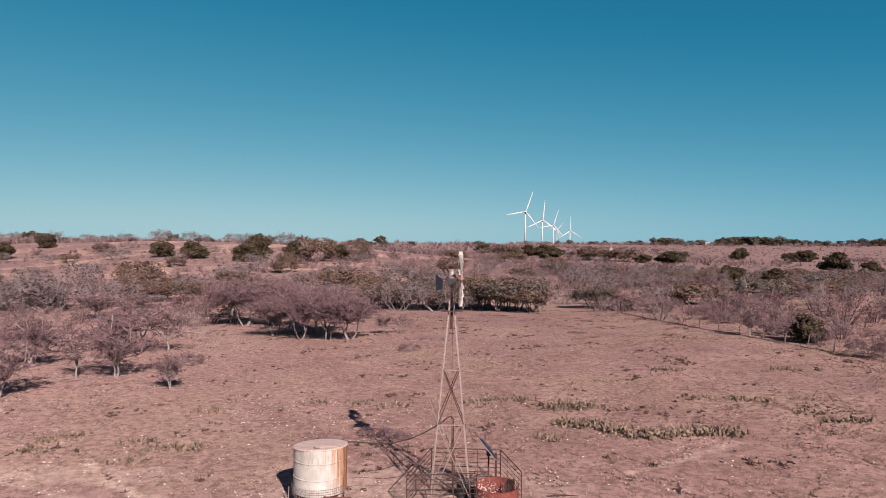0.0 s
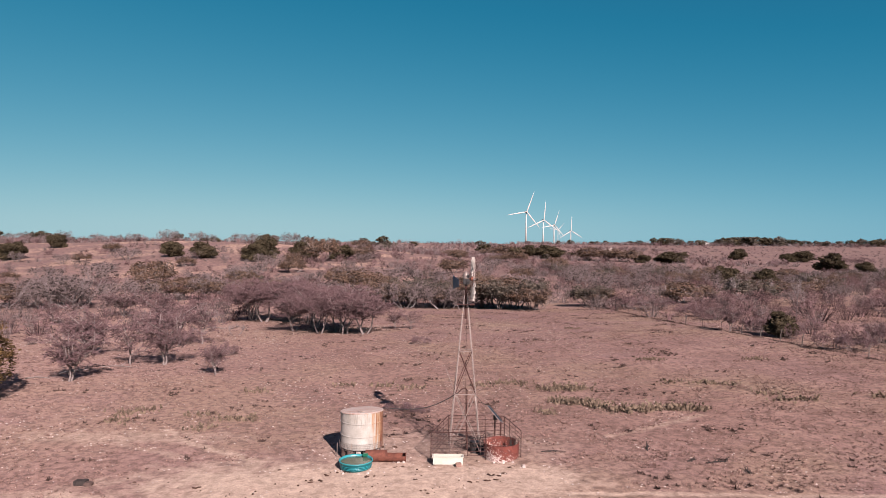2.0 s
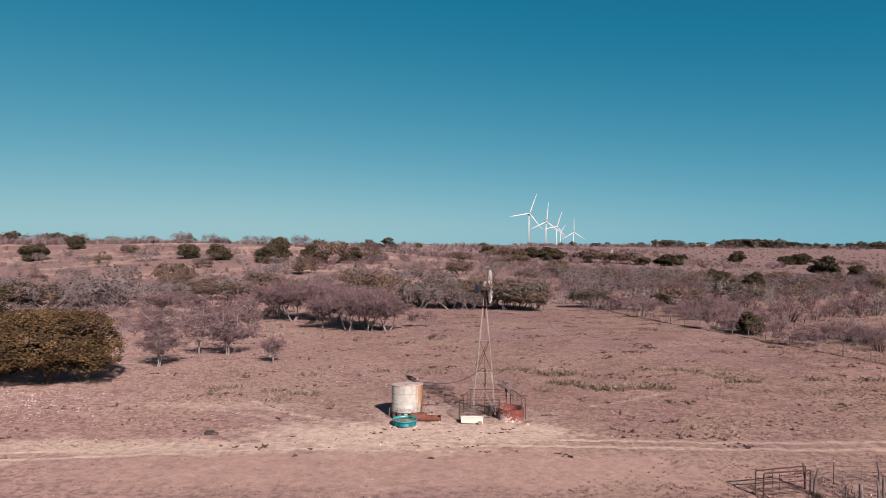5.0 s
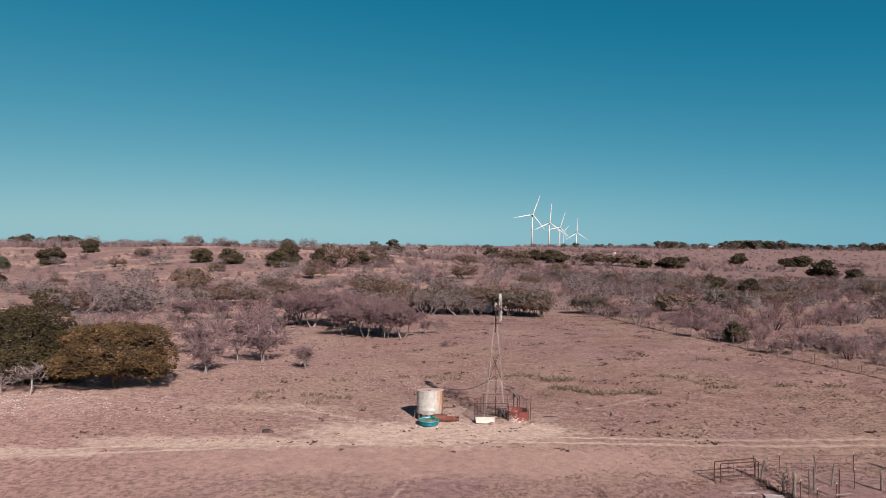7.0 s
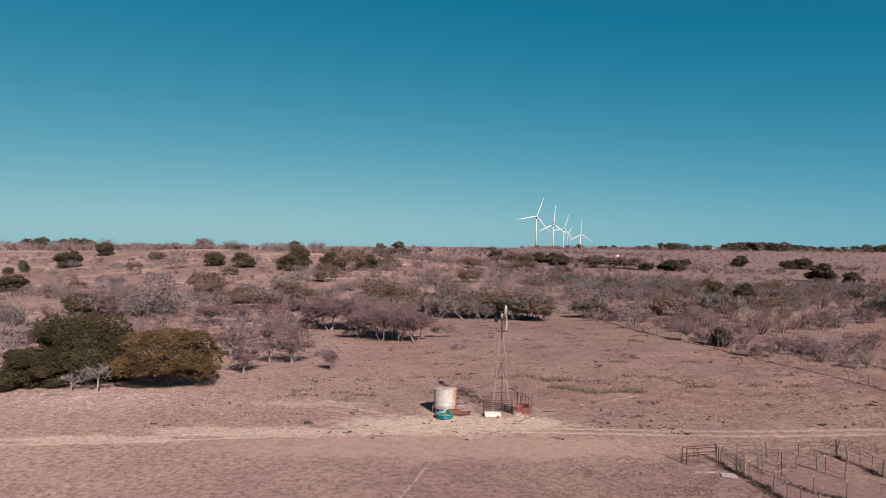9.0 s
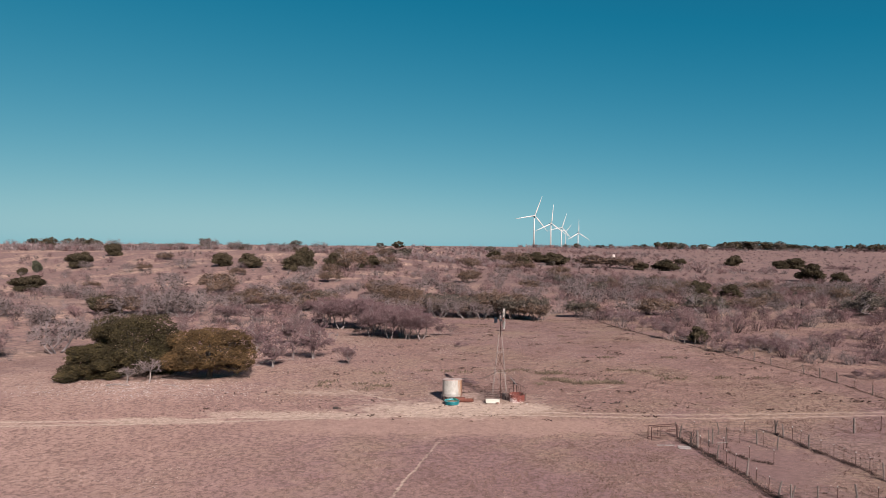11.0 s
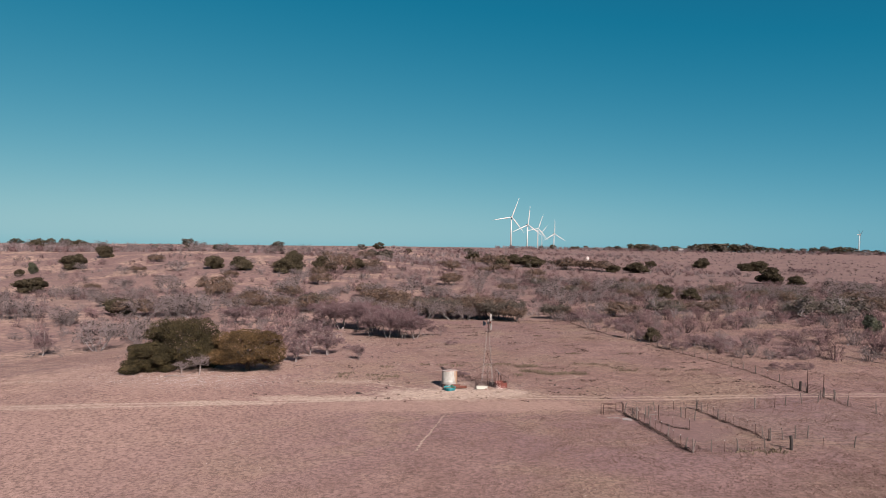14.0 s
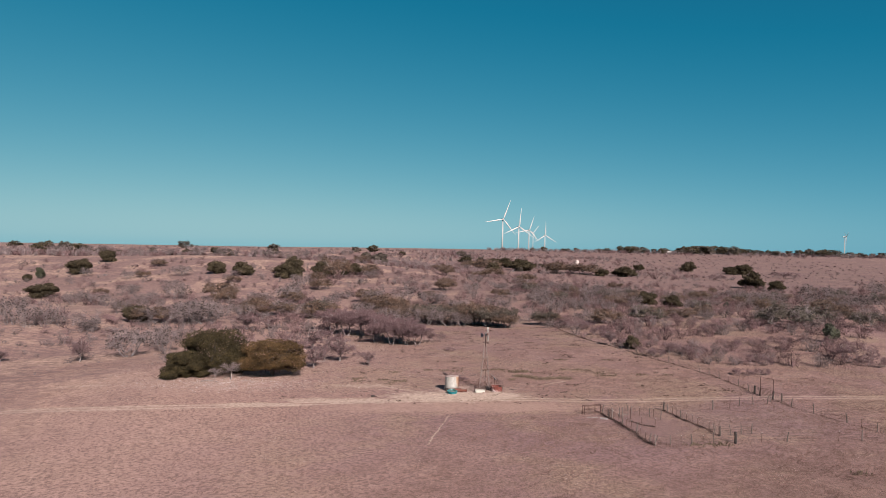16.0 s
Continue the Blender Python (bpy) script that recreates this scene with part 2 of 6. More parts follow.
BRICK = surface("old_block", (0.25, 0.135, 0.105), (0.43, 0.26, 0.205), 8, bump=0.5)
DUNG = surface("dried_dung", (0.050, 0.027, 0.019), (0.11, 0.060, 0.042), 10, bump=0.6)
# dark tone for dead weeds and for painted shade among them
WEED_SHADE = surface("dark_weeds_and_shade", (0.055, 0.034, 0.028), (0.15, 0.092, 0.074), 1, bump=0, island=0.4)
RUBBER = surface("old_rubber", (0.10, 0.065, 0.055), (0.23, 0.15, 0.125), 6, bump=0.4)


def tank_paint():
    """Silver paint on sheet steel with upright runs of rust, heavier on one side."""
    m, n, l, bsdf = nodes_of("silver_paint_with_rust_runs")
    tc, mp = n.new("ShaderNodeTexCoord"), n.new("ShaderNodeMapping")
    mp.inputs["Scale"].default_value = (7, 7, 0.5)
    l.new(tc.outputs["Object"], mp.inputs["Vector"])
    sep = n.new("ShaderNodeSeparateXYZ")
    l.new(tc.outputs["Object"], sep.inputs[0])
    runs = noise_node(n, l, mp.outputs["Vector"], 1.0, 7.0, 0.65)
    blotch = noise_node(n, l, tc.outputs["Object"], 1.6, 6.0, 0.65)
    col = ramp(n, l, blotch, [(0.35, (0.46, 0.42, 0.36)), (0.65, (0.65, 0.60, 0.53))])
    flake = calc(n, l, "MULTIPLY", ramp(n, l, noise_node(n, l, mp.outputs["Vector"], 2.2, 8.0, 0.75), [(0.50, 0.0), (0.56, 0.8)]), ramp(n, l, calc(n, l, "MULTIPLY", sep.outputs["Z"], 0.35), [(0.60, 0.0), (0.70, 1.0)]))
    col = mix(n, l, flake, col, (0.36, 0.33, 0.28))
    side = calc(n, l, "MULTIPLY_ADD", sep.outputs["X"], 0.5, -0.27)
    lean = calc(n, l, "ADD", runs, calc(n, l, "MAXIMUM", side, 0.0))
    col = mix(n, l, ramp(n, l, lean, [(0.57, 0.0), (0.71, 1.0)]), col, (0.50, 0.28, 0.15))
    col = mix(n, l, ramp(n, l, lean, [(0.71, 0.0), (0.82, 1.0)]), col, (0.24, 0.085, 0.05))
    col = mix(n, l, 0.4, col, ramp(n, l, noise_node(n, l, tc.outputs["Object"], 30, 4), [(0.3, 0.5), (0.7, 1.0)]), "MULTIPLY")
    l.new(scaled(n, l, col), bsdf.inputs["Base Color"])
    bsdf.inputs["Roughness"].default_value, bsdf.inputs["Metallic"].default_value = 0.5, 0.15
    return m


def roof_paint():
    m, n, l, bsdf = nodes_of("rust_streaked_roof")
    tc, mp = n.new("ShaderNodeTexCoord"), n.new("ShaderNodeMapping")
    mp.inputs["Scale"].default_value = (0.7, 5, 1)
    l.new(tc.outputs["Object"], mp.inputs["Vector"])
    runs = noise_node(n, l, mp.outputs["Vector"], 1.5, 5.0, 0.6)
    col = ramp(n, l, runs, [(0.42, (0.56, 0.47, 0.405)), (0.50, (0.45, 0.28, 0.215)), (0.58, (0.56, 0.46, 0.395)), (0.66, (0.38, 0.17, 0.12))])
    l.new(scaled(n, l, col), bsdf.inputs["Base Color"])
    bsdf.inputs["Roughness"].default_value = 0.6
    return m


def murky_water():
    m, n, l, bsdf = nodes_of("murky_trough_water")
    bsdf.inputs["Base Color"].default_value = (0.05, 0.065, 0.045, 1)
    bsdf.inputs["Roughness"].default_value = 0.05
    bp = n.new("ShaderNodeBump")
    bp.inputs["Strength"].default_value, bp.inputs["Distance"].default_value = 0.15, 0.01
    l.new(noise_node(n, l, None, 9), bp.inputs["Height"])
    l.new(bp.outputs["Normal"], bsdf.inputs["Normal"])
    return m


def earth():
    """Winter pasture: dry grass, bare pale soil on tracks and yard, scattered stones."""
    m, n, l, bsdf = nodes_of("winter_pasture")
    pos = n.new("ShaderNodeNewGeometry").outputs["Position"]
    sep = n.new("ShaderNodeSeparateXYZ")
    l.new(pos, sep.inputs[0])
    x, y = sep.outputs["X"], sep.outputs["Y"]
    big, mid = noise_node(n, l, pos, 0.018, 4), noise_node(n, l, pos, 0.16, 6, 0.65)
    fine, grit = noise_node(n, l, pos, 2.2, 6, 0.7), noise_node(n, l, pos, 16, 3, 0.6)
    wob = calc(n, l, "MULTIPLY_ADD", noise_node(n, l, pos, 0.45, 6, 0.65), 2.0, -1.0)
    col = ramp(n, l, mid, [(0.32, (0.255, 0.150, 0.122)), (0.5, (0.350, 0.211, 0.171)), (0.68, (0.440, 0.276, 0.223))])
    col = mix(n, l, ramp(n, l, big, [(0.42, 0.0), (0.62, 0.8)]), col, (0.315, 0.189, 0.180))
    tan = ramp(n, l, calc(n, l, "MULTIPLY_ADD", wob, 0.12, noise_node(n, l, pos, 0.045, 4, 0.6)), [(0.46, 0.0), (0.60, 0.75)])
    col = mix(n, l, tan, col, (0.375, 0.252, 0.178))
    # shorter, paler sward on the west side of the field
    west = ramp(n, l, calc(n, l, "ADD", calc(n, l, "MULTIPLY_ADD", x, -1 / 70, -0.1), calc(n, l, "MULTIPLY", wob, 0.12)), [(0.0, 0.0), (0.55, 0.75)])
    col = mix(n, l, west, col, (0.50, 0.316, 0.256))
    # open hillside beyond the valley: paler and redder bare ground in patches
    far = ramp(n, l, calc(n, l, "MULTIPLY_ADD", y, 1 / 400, -0.35), [(0.0, 0.0), (0.3, 1.0)])
    col = mix(n, l, calc(n, l, "MULTIPLY", far, 0.7), col, (0.338, 0.212, 0.184))
    far = calc(n, l, "MAXIMUM", far, ramp(n, l, calc(n, l, "MULTIPLY_ADD", x, -1 / 60, -0.85), [(0.0, 0.0), (0.6, 0.8)]))
    bare = calc(n, l, "MULTIPLY", far, ramp(n, l, noise_node(n, l, pos, 0.035, 6, 0.6), [(0.50, 0.0), (0.56, 1.0)]))
    bare = calc(n, l, "MULTIPLY", bare, ramp(n, l, calc(n, l, "MULTIPLY_ADD", x, 0.01, 0.5), [(0.3, 1.0), (0.8, 0.2)]))
    col = mix(n, l, bare, col, (0.74, 0.49, 0.36))
    # trodden brown soil in and beside the pens, lilac stubble east of them
    def patch(cx, cy, rx, ry):
        dx = calc(n, l, "DIVIDE", calc(n, l, "SUBTRACT", x, cx), rx)
        dy = calc(n, l, "DIVIDE", calc(n, l, "SUBTRACT", y, cy), ry)
        d = calc(n, l, "SQRT", calc(n, l, "ADD", calc(n, l, "MULTIPLY", dx, dx), calc(n, l, "MULTIPLY", dy, dy)))
        return ramp(n, l, calc(n, l, "ADD", d, calc(n, l, "MULTIPLY", wob, 0.6)), [(0.6, 1.0), (1.05, 0.0)])

    in_pens, by_lane = patch(21.5, -23, 5.5, 9), patch(-6, -11.5, 25, 4.6)
    worn = calc(n, l, "MAXIMUM", in_pens, by_lane)
    col = mix(n, l, calc(n, l, "MULTIPLY", patch(48, -52, 38, 22), 0.7), col, (0.265, 0.159, 0.134))
    col = mix(n, l, calc(n, l, "MULTIPLY", patch(38, -19, 15, 12), 0.5), col, (0.275, 0.172, 0.166))
    col = mix(n, l, calc(n, l, "MULTIPLY", by_lane, 0.8), col, (0.43, 0.272, 0.216))
    col = mix(n, l, calc(n, l, "MULTIPLY", in_pens, 0.85), col, (0.265, 0.160, 0.140))
    # yard and edges of the track
    pale = None
    for cx, cy, rx, ry, power in ((-6.5, -5.0, 13, 4.4, 1.0), (2.0, -4.6, 5.5, 3.2, 1.0), (-2.0, 0.8, 9.5, 4.8, 0.42), (-22, -7.4, 13, 2.2, 0.9), (-36, -10.4, 9, 1.5, 0.85), (-62, -12.4, 22, 1.7, 0.4), (-20, 3.2, 9, 1.6, 0.55), (-70, 3.5, 6, 1.2, 0.5)):
        dx = calc(n, l, "DIVIDE", calc(n, l, "SUBTRACT", x, cx), rx)
        dy = calc(n, l, "DIVIDE", calc(n, l, "SUBTRACT", y, cy), ry)
        d = calc(n, l, "SQRT", calc(n, l, "ADD", calc(n, l, "MULTIPLY", dx, dx), calc(n, l, "MULTIPLY", dy, dy)))
        d = calc(n, l, "ADD", d, calc(n, l, "MULTIPLY", wob, 0.75))
        k = calc(n, l, "MULTIPLY", ramp(n, l, d, [(0.55, 1.0), (1.0, 0.0)]), power)
        pale = k if pale is None else calc(n, l, "MAXIMUM", pale, k)
    # two wheel tracks along the lane
    curve = n.new("ShaderNodeFloatCurve")
    pts = curve.mapping.curves[0].points
    lane = [(-100, -13.6), (-74, -12.9), (-49, -11.8), (-37, -10.7), (-24, -8.6), (-10, -7.0), (4, -6.9), (22, -7.2), (46, -7.6), (100, -8.0)]
    pts[0].location, pts[1].location = [((a + 100) / 200, (b + 20) / 20) for a, b in (lane[0], lane[-1])]
    for a, b in lane[1:-1]:
        pts.new((a + 100) / 200, (b + 20) / 20)
    curve.mapping.update()
    l.new(calc(n, l, "MULTIPLY_ADD", x, 1 / 200, 0.5), curve.inputs["Value"])
    lane_y = calc(n, l, "MULTIPLY_ADD", curve.outputs["Value"], 20.0, -20.0)
    off = calc(n, l, "ADD", calc(n, l, "SUBTRACT", y, lane_y), calc(n, l, "MULTIPLY", wob, 0.14))
    rut = calc(n, l, "ABSOLUTE", calc(n, l, "SUBTRACT", calc(n, l, "ABSOLUTE", off), 0.70))
    rut = ramp(n, l, calc(n, l, "ADD", rut, calc(n, l, "MULTIPLY", wob, 0.12)), [(0.12, 1.0), (0.36, 0.0)])
    rut = calc(n, l, "MULTIPLY", rut, ramp(n, l, calc(n, l, "MULTIPLY", x, 0.01), [(0.04, 1.0), (0.13, 0.6)]))
    pale = calc(n, l, "MAXIMUM", pale, rut)
    # a cattle path across the lower field
    trail = calc(n, l, "SUBTRACT", x, calc(n, l, "MULTIPLY_ADD", y, 0.24, -3.0))
    trail = ramp(n, l, calc(n, l, "ABSOLUTE", calc(n, l, "ADD", trail, calc(n, l, "MULTIPLY", wob, 0.5))), [(0.06, 0.9), (0.17, 0.0)])
    reach = ramp(n, l, calc(n, l, "MULTIPLY_ADD", y, -0.02, 0.0), [(0.28, 0.0), (0.34, 0.45), (0.48, 0.8), (0.60, 1.0), (0.64, 0.0)])
    pale = calc(n, l, "MAXIMUM", pale, calc(n, l, "MULTIPLY", trail, reach))
    for x0, y0, x1, y1, power in ((-18.6, 4.9, -16.5, 2.3, 0.8), (-16.5, 2.3, -11.0, -1.6, 0.8), (-24.0, 4.2, -16.0, -0.4, 0.45), (9.0, 2.8, 16.4, 7.8, 0.55)):
        length = math.hypot(x1 - x0, y1 - y0)
        ux, uy = (x1 - x0) / length, (y1 - y0) / length
        along = calc(n, l, "MULTIPLY_ADD", x, ux, calc(n, l, "MULTIPLY_ADD", y, uy, -x0 * ux - y0 * uy))
        across = calc(n, l, "MULTIPLY_ADD", x, -uy, calc(n, l, "MULTIPLY_ADD", y, ux, x0 * uy - y0 * ux))
        across = calc(n, l, "ABSOLUTE", calc(n, l, "ADD", across, calc(n, l, "MULTIPLY", wob, 0.5)))
        beyond = calc(n, l, "MAXIMUM", calc(n, l, "SUBTRACT", 0.0, along), calc(n, l, "SUBTRACT", along, length))
        k = ramp(n, l, calc(n, l, "MAXIMUM", across, beyond), [(0.16, power), (0.5, 0.0)])
        pale = calc(n, l, "MAXIMUM", pale, k)
    soil = ramp(n, l, fine, [(0.3, (0.44, 0.312, 0.238)), (0.7, (0.66, 0.492, 0.380))])
    col = mix(n, l, pale, col, soil)
    # tufts and grit
    tuft = calc(n, l, "MULTIPLY", ramp(n, l, fine, [(0.40, 1.0), (0.53, 0.0)]), calc(n, l, "SUBTRACT", 1.0, calc(n, l, "MAXIMUM", calc(n, l, "MULTIPLY", pale, 0.8), calc(n, l, "MULTIPLY", worn, 0.75))))
    col = mix(n, l, calc(n, l, "MULTIPLY", tuft, 0.62), col, (0.12, 0.070, 0.057))
    col = mix(n, l, 0.5, col, ramp(n, l, noise_node(n, l, pos, 1.6, 5, 0.8), [(0.36, 0.62), (0.5, 0.98), (0.64, 1.3)]), "MULTIPLY")
    col = mix(n, l, 0.5, col, ramp(n, l, grit, [(0.36, 0.40), (0.60, 1.08)]), "MULTIPLY")
    # low growth that speckles the far slopes
    speck = calc(n, l, "MULTIPLY", far, ramp(n, l, noise_node(n, l, pos, 0.55, 6, 0.8), [(0.47, 0.0), (0.56, 0.8)]))
    col = mix(n, l, speck, col, (0.125, 0.079, 0.070))
    coarse = calc(n, l, "MULTIPLY", far, ramp(n, l, noise_node(n, l, pos, 0.14, 6, 0.8), [(0.46, 0.0), (0.60, 0.75)]))
    col = mix(n, l, coarse, col, (0.19, 0.112, 0.104))
    # small stones lying thicker in drifts
    vor = n.new("ShaderNodeTexVoronoi")
    vor.inputs["Scale"].default_value = 4.2
    l.new(pos, vor.inputs["Vector"])
    drift = calc(n, l, "MULTIPLY", ramp(n, l, noise_node(n, l, pos, 0.09, 5, 0.6), [(0.45, 0.25), (0.7, 1.0)]), 0.24)
    stone = calc(n, l, "LESS_THAN", vor.outputs["Distance"], drift)
    some = calc(n, l, "GREATER_THAN", noise_node(n, l, pos, 1.3, 2), 0.52)
    col = mix(n, l, calc(n, l, "MULTIPLY", stone, some), col, (0.60, 0.47, 0.41))
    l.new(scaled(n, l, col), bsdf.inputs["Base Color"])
    bsdf.inputs["Roughness"].default_value = 0.95
    bsdf.inputs["Specular IOR Level"].default_value = 0.15
    mound = n.new("ShaderNodeTexVoronoi")
    mound.inputs["Scale"].default_value = 4.2
    bent = n.new("ShaderNodeVectorMath")
    bent.operation = "ADD"
    wobble = n.new("ShaderNodeTexNoise")
    wobble.inputs["Scale"].default_value = 2.6
    l.new(pos, wobble.inputs["Vector"])
    l.new(pos, bent.inputs[0])
    l.new(wobble.outputs["Color"], bent.inputs[1])
    l.new(bent.outputs["Vector"], mound.inputs["Vector"])
    grass = calc(n, l, "SUBTRACT", 1.0, calc(n, l, "MULTIPLY", pale, 0.85))
    rise = calc(n, l, "MULTIPLY", calc(n, l, "SUBTRACT", 1.0, mound.outputs["Distance"]), grass)
    bare_soil = calc(n, l, "MAXIMUM", calc(n, l, "MULTIPLY", pale, 0.85), calc(n, l, "MULTIPLY", worn, 0.7))
    lumps = calc(n, l, "ADD", calc(n, l, "MULTIPLY", fine, 1.1), calc(n, l, "MULTIPLY", grit, 0.22))
    rise = calc(n, l, "ADD", rise, calc(n, l, "MULTIPLY", lumps, calc(n, l, "SUBTRACT", 1.0, bare_soil)))
    bp = n.new("ShaderNodeBump")
    bp.inputs["Strength"].default_value, bp.inputs["Distance"].default_value = 1.0, 0.024
    l.new(rise, bp.inputs["Height"])
    l.new(bp.outputs["Normal"], bsdf.inputs["Normal"])
    return m


EARTH, TANK_PAINT, ROOF_PAINT, WATER = earth(), tank_paint(), roof_paint(), murky_water()

# ---- the ground: one sheet to the horizon, finer where it is near ----
def steps(*spans):
    out = [spans[0][0]]
    for _, end, step in spans:
        while out[-1] < end - 1e-6:
            out.append(min(end, out[-1] + step))
    return np.array(out)


gx = steps((-4500, -1200, 300), (-1200, -400, 40), (-400, -80, 8), (-80, 80, 1.0), (80, 400, 8), (400, 1200, 40), (1200, 4500, 300))
gy = steps((-3000, -200, 200), (-200, -90, 5), (-90, 110, 1.0), (110, 450, 6), (450, 1400, 25), (1400, 4500, 200))
GX, GY = np.meshgrid(gx, gy)
GZ = land(GX, GY)
rough_near = np.exp(-((GX / 75) ** 4) - ((GY - 10) / 95) ** 4)
GZ = GZ + 0.035 * rough_near * np.random.RandomState(3).normal(size=GZ.shape)
cols = len(gx)
quads = (np.arange(len(gy) - 1)[:, None] * cols + np.arange(cols - 1)[None]).ravel()
ground_data = arrays("ground", np.stack([GX, GY, GZ], -1).reshape(-1, 3), np.stack([quads, quads + 1, quads + cols + 1, quads + cols], -1), EARTH, True)
tagged(new("ground", ground_data), "dry winter pasture with bare soil and two-track lane", "ground", kind="structure")

# ---- plants ----
def unit(v):
    return v / np.maximum(np.linalg.norm(v, axis=-1, keepdims=True), 1e-9)


def slivers(rng, starts, ways, lengths, width):
    """A thin tapering twig from each start; arrays of vertices and faces."""
    side = unit(np.cross(ways, rng.normal(size=ways.shape))) * np.reshape(width, (-1, 1))
    V = np.stack([starts - side, starts + side, starts + ways * np.reshape(lengths, (-1, 1))], 1).reshape(-1, 3)
    return V, np.arange(len(V)).reshape(-1, 3)


def skeleton(seed, stems=2, spread=0.16, fork=0.3, low=0.34, limbs=5, boughs=7, thick=0.02, crook=0.035, round_top=1.0, light=False, own=False):
    """Stems, limbs and boughs under a spreading crown of unit height and width: a shape for each stem, and the lines of the boughs."""
    rng = np.random.RandomState(seed)
    shapes, lines, wands = [], [], Shape()
    for s in range(stems):
        sh = Shape()
        a = 2 * math.pi * s / stems + rng.uniform(0, 1.2)
        out = np.array((math.cos(a), math.sin(a), 0)) * (0 if stems == 1 else 1)
        foot = out * spread * rng.uniform(0.15, 0.45) + (0, 0, -0.03)
        top = out * spread * rng.uniform(0.7, 1.2) + (rng.normal(0, 0.03), rng.normal(0, 0.03), fork * rng.uniform(0.8, 1.2))
        knee = (foot + top) / 2 + np.append(rng.normal(0, 0.02, 2), 0)
        sh.tube([foot, knee, top], [thick * 1.25, thick, thick * 0.8], 5, False)
        for k in range(limbs):
            b = a + rng.uniform(-1.5, 1.5) if stems > 2 else 2 * math.pi * (k + rng.rand() * 0.8) / limbs + a
            reach = rng.uniform(0.14, 0.36)
            dome = low + (1 - low) * (1 - (reach / 0.52) ** 2) ** (0.5 * round_top)
            end = np.array((math.cos(b) * reach, math.sin(b) * reach, 0)) + top * (0.55, 0.55, 0)
            end = end * min(1, 0.44 / max(np.hypot(end[0], end[1]), 1e-6)) + (0, 0, 0)
            end[2] = max(low * 0.9, dome * rng.uniform(0.62, 0.92))
            bend = (top * 0.55 + end * 0.45) + np.append(rng.normal(0, crook, 2), rng.normal(0.02, crook))
            sh.tube([top, bend, end], [thick * 0.7, thick * 0.5, thick * 0.3], 3 if light else 4, False)
            for q in range(boughs):
                f = rng.uniform(0.3, 1.0)
                start = top + (bend - top) * f * 2 if f < 0.5 else bend + (end - bend) * (f * 2 - 1)
                way = rng.normal(size=3) * (1, 1, 0.55) + (0, 0, 0.25) + np.append((start - top)[:2] * 2.0, 0)
                tip = start + unit(way) * rng.uniform(0.10, 0.24)
                r = np.hypot(tip[0], tip[1])
                tip[:2] *= min(1, 0.49 / max(r, 1e-6))
                roof = low + (1 - low) * max(0.0, 1 - (min(r, 0.5) / 0.52) ** 2) ** (0.5 * round_top)
                tip[2] = min(max(tip[2], low * 0.85), roof)
                mid = (start + tip) / 2 + rng.normal(0, crook * 0.7, 3)
                (sh if own else wands).tube([start, mid, tip], [thick * 0.30, thick * 0.22, thick * 0.10], 3, False)
                lines.append((start, mid, tip))
        shapes.append(sh)
    return shapes, np.array(lines), wands


def joined_faces(shape, V, F):
    """A shape of four-sided faces and an array of three-sided ones as one list of each."""
    W = np.array([tuple(p) for p in shape.v])
    Q = np.array(shape.f)
    return np.concatenate([W, V]), np.concatenate([Q[:, (0, 1, 2)], Q[:, (0, 2, 3)], F + len(W)])


def twig_spray(seed, lines, each, length, width, up=0.35, out=0.6, wild=0.75):
    """Fine twigs about the boughs, thickest at their tips."""
    rng = np.random.RandomState(seed + 500)
    n = len(lines) * each
    f = np.sqrt(rng.uniform(0.02, 1.0, n))[:, None]
    L = lines.repeat(each, 0)
    at = np.where(f < 0.5, L[:, 0] + (L[:, 1] - L[:, 0]) * f * 2, L[:, 1] + (L[:, 2] - L[:, 1]) * (f * 2 - 1))
    ways = unit(unit(at - (0, 0, 0.45)) * out + (0, 0, up) + rng.normal(size=(n, 3)) * wild)
    return slivers(rng, at, ways, length * rng.uniform(0.4, 1.3, n), width * rng.uniform(0.6, 1.3, n))


def leaf_quads(rng, at, outward, size, loose=0.6):
    """A slightly folded leaf clump at each place, turned mostly outward."""
    nrm = unit(outward * 0.75 + rng.normal(size=at.shape) * loose)
    a = unit(np.cross(nrm, rng.normal(size=at.shape)))
    b = np.cross(nrm, a)
    s = size * rng.uniform(0.6, 1.3, len(at))[:, None]
    V = np.stack([at - a * s, at + b * s * 0.7 + nrm * s * 0.25, at + a * s, at - b * s * 0.7 + nrm * s * 0.25], 1).reshape(-1, 3)
    V[:, 2] = np.maximum(V[:, 2], 0.005)
    return V, np.arange(len(V)).reshape(-1, 4)


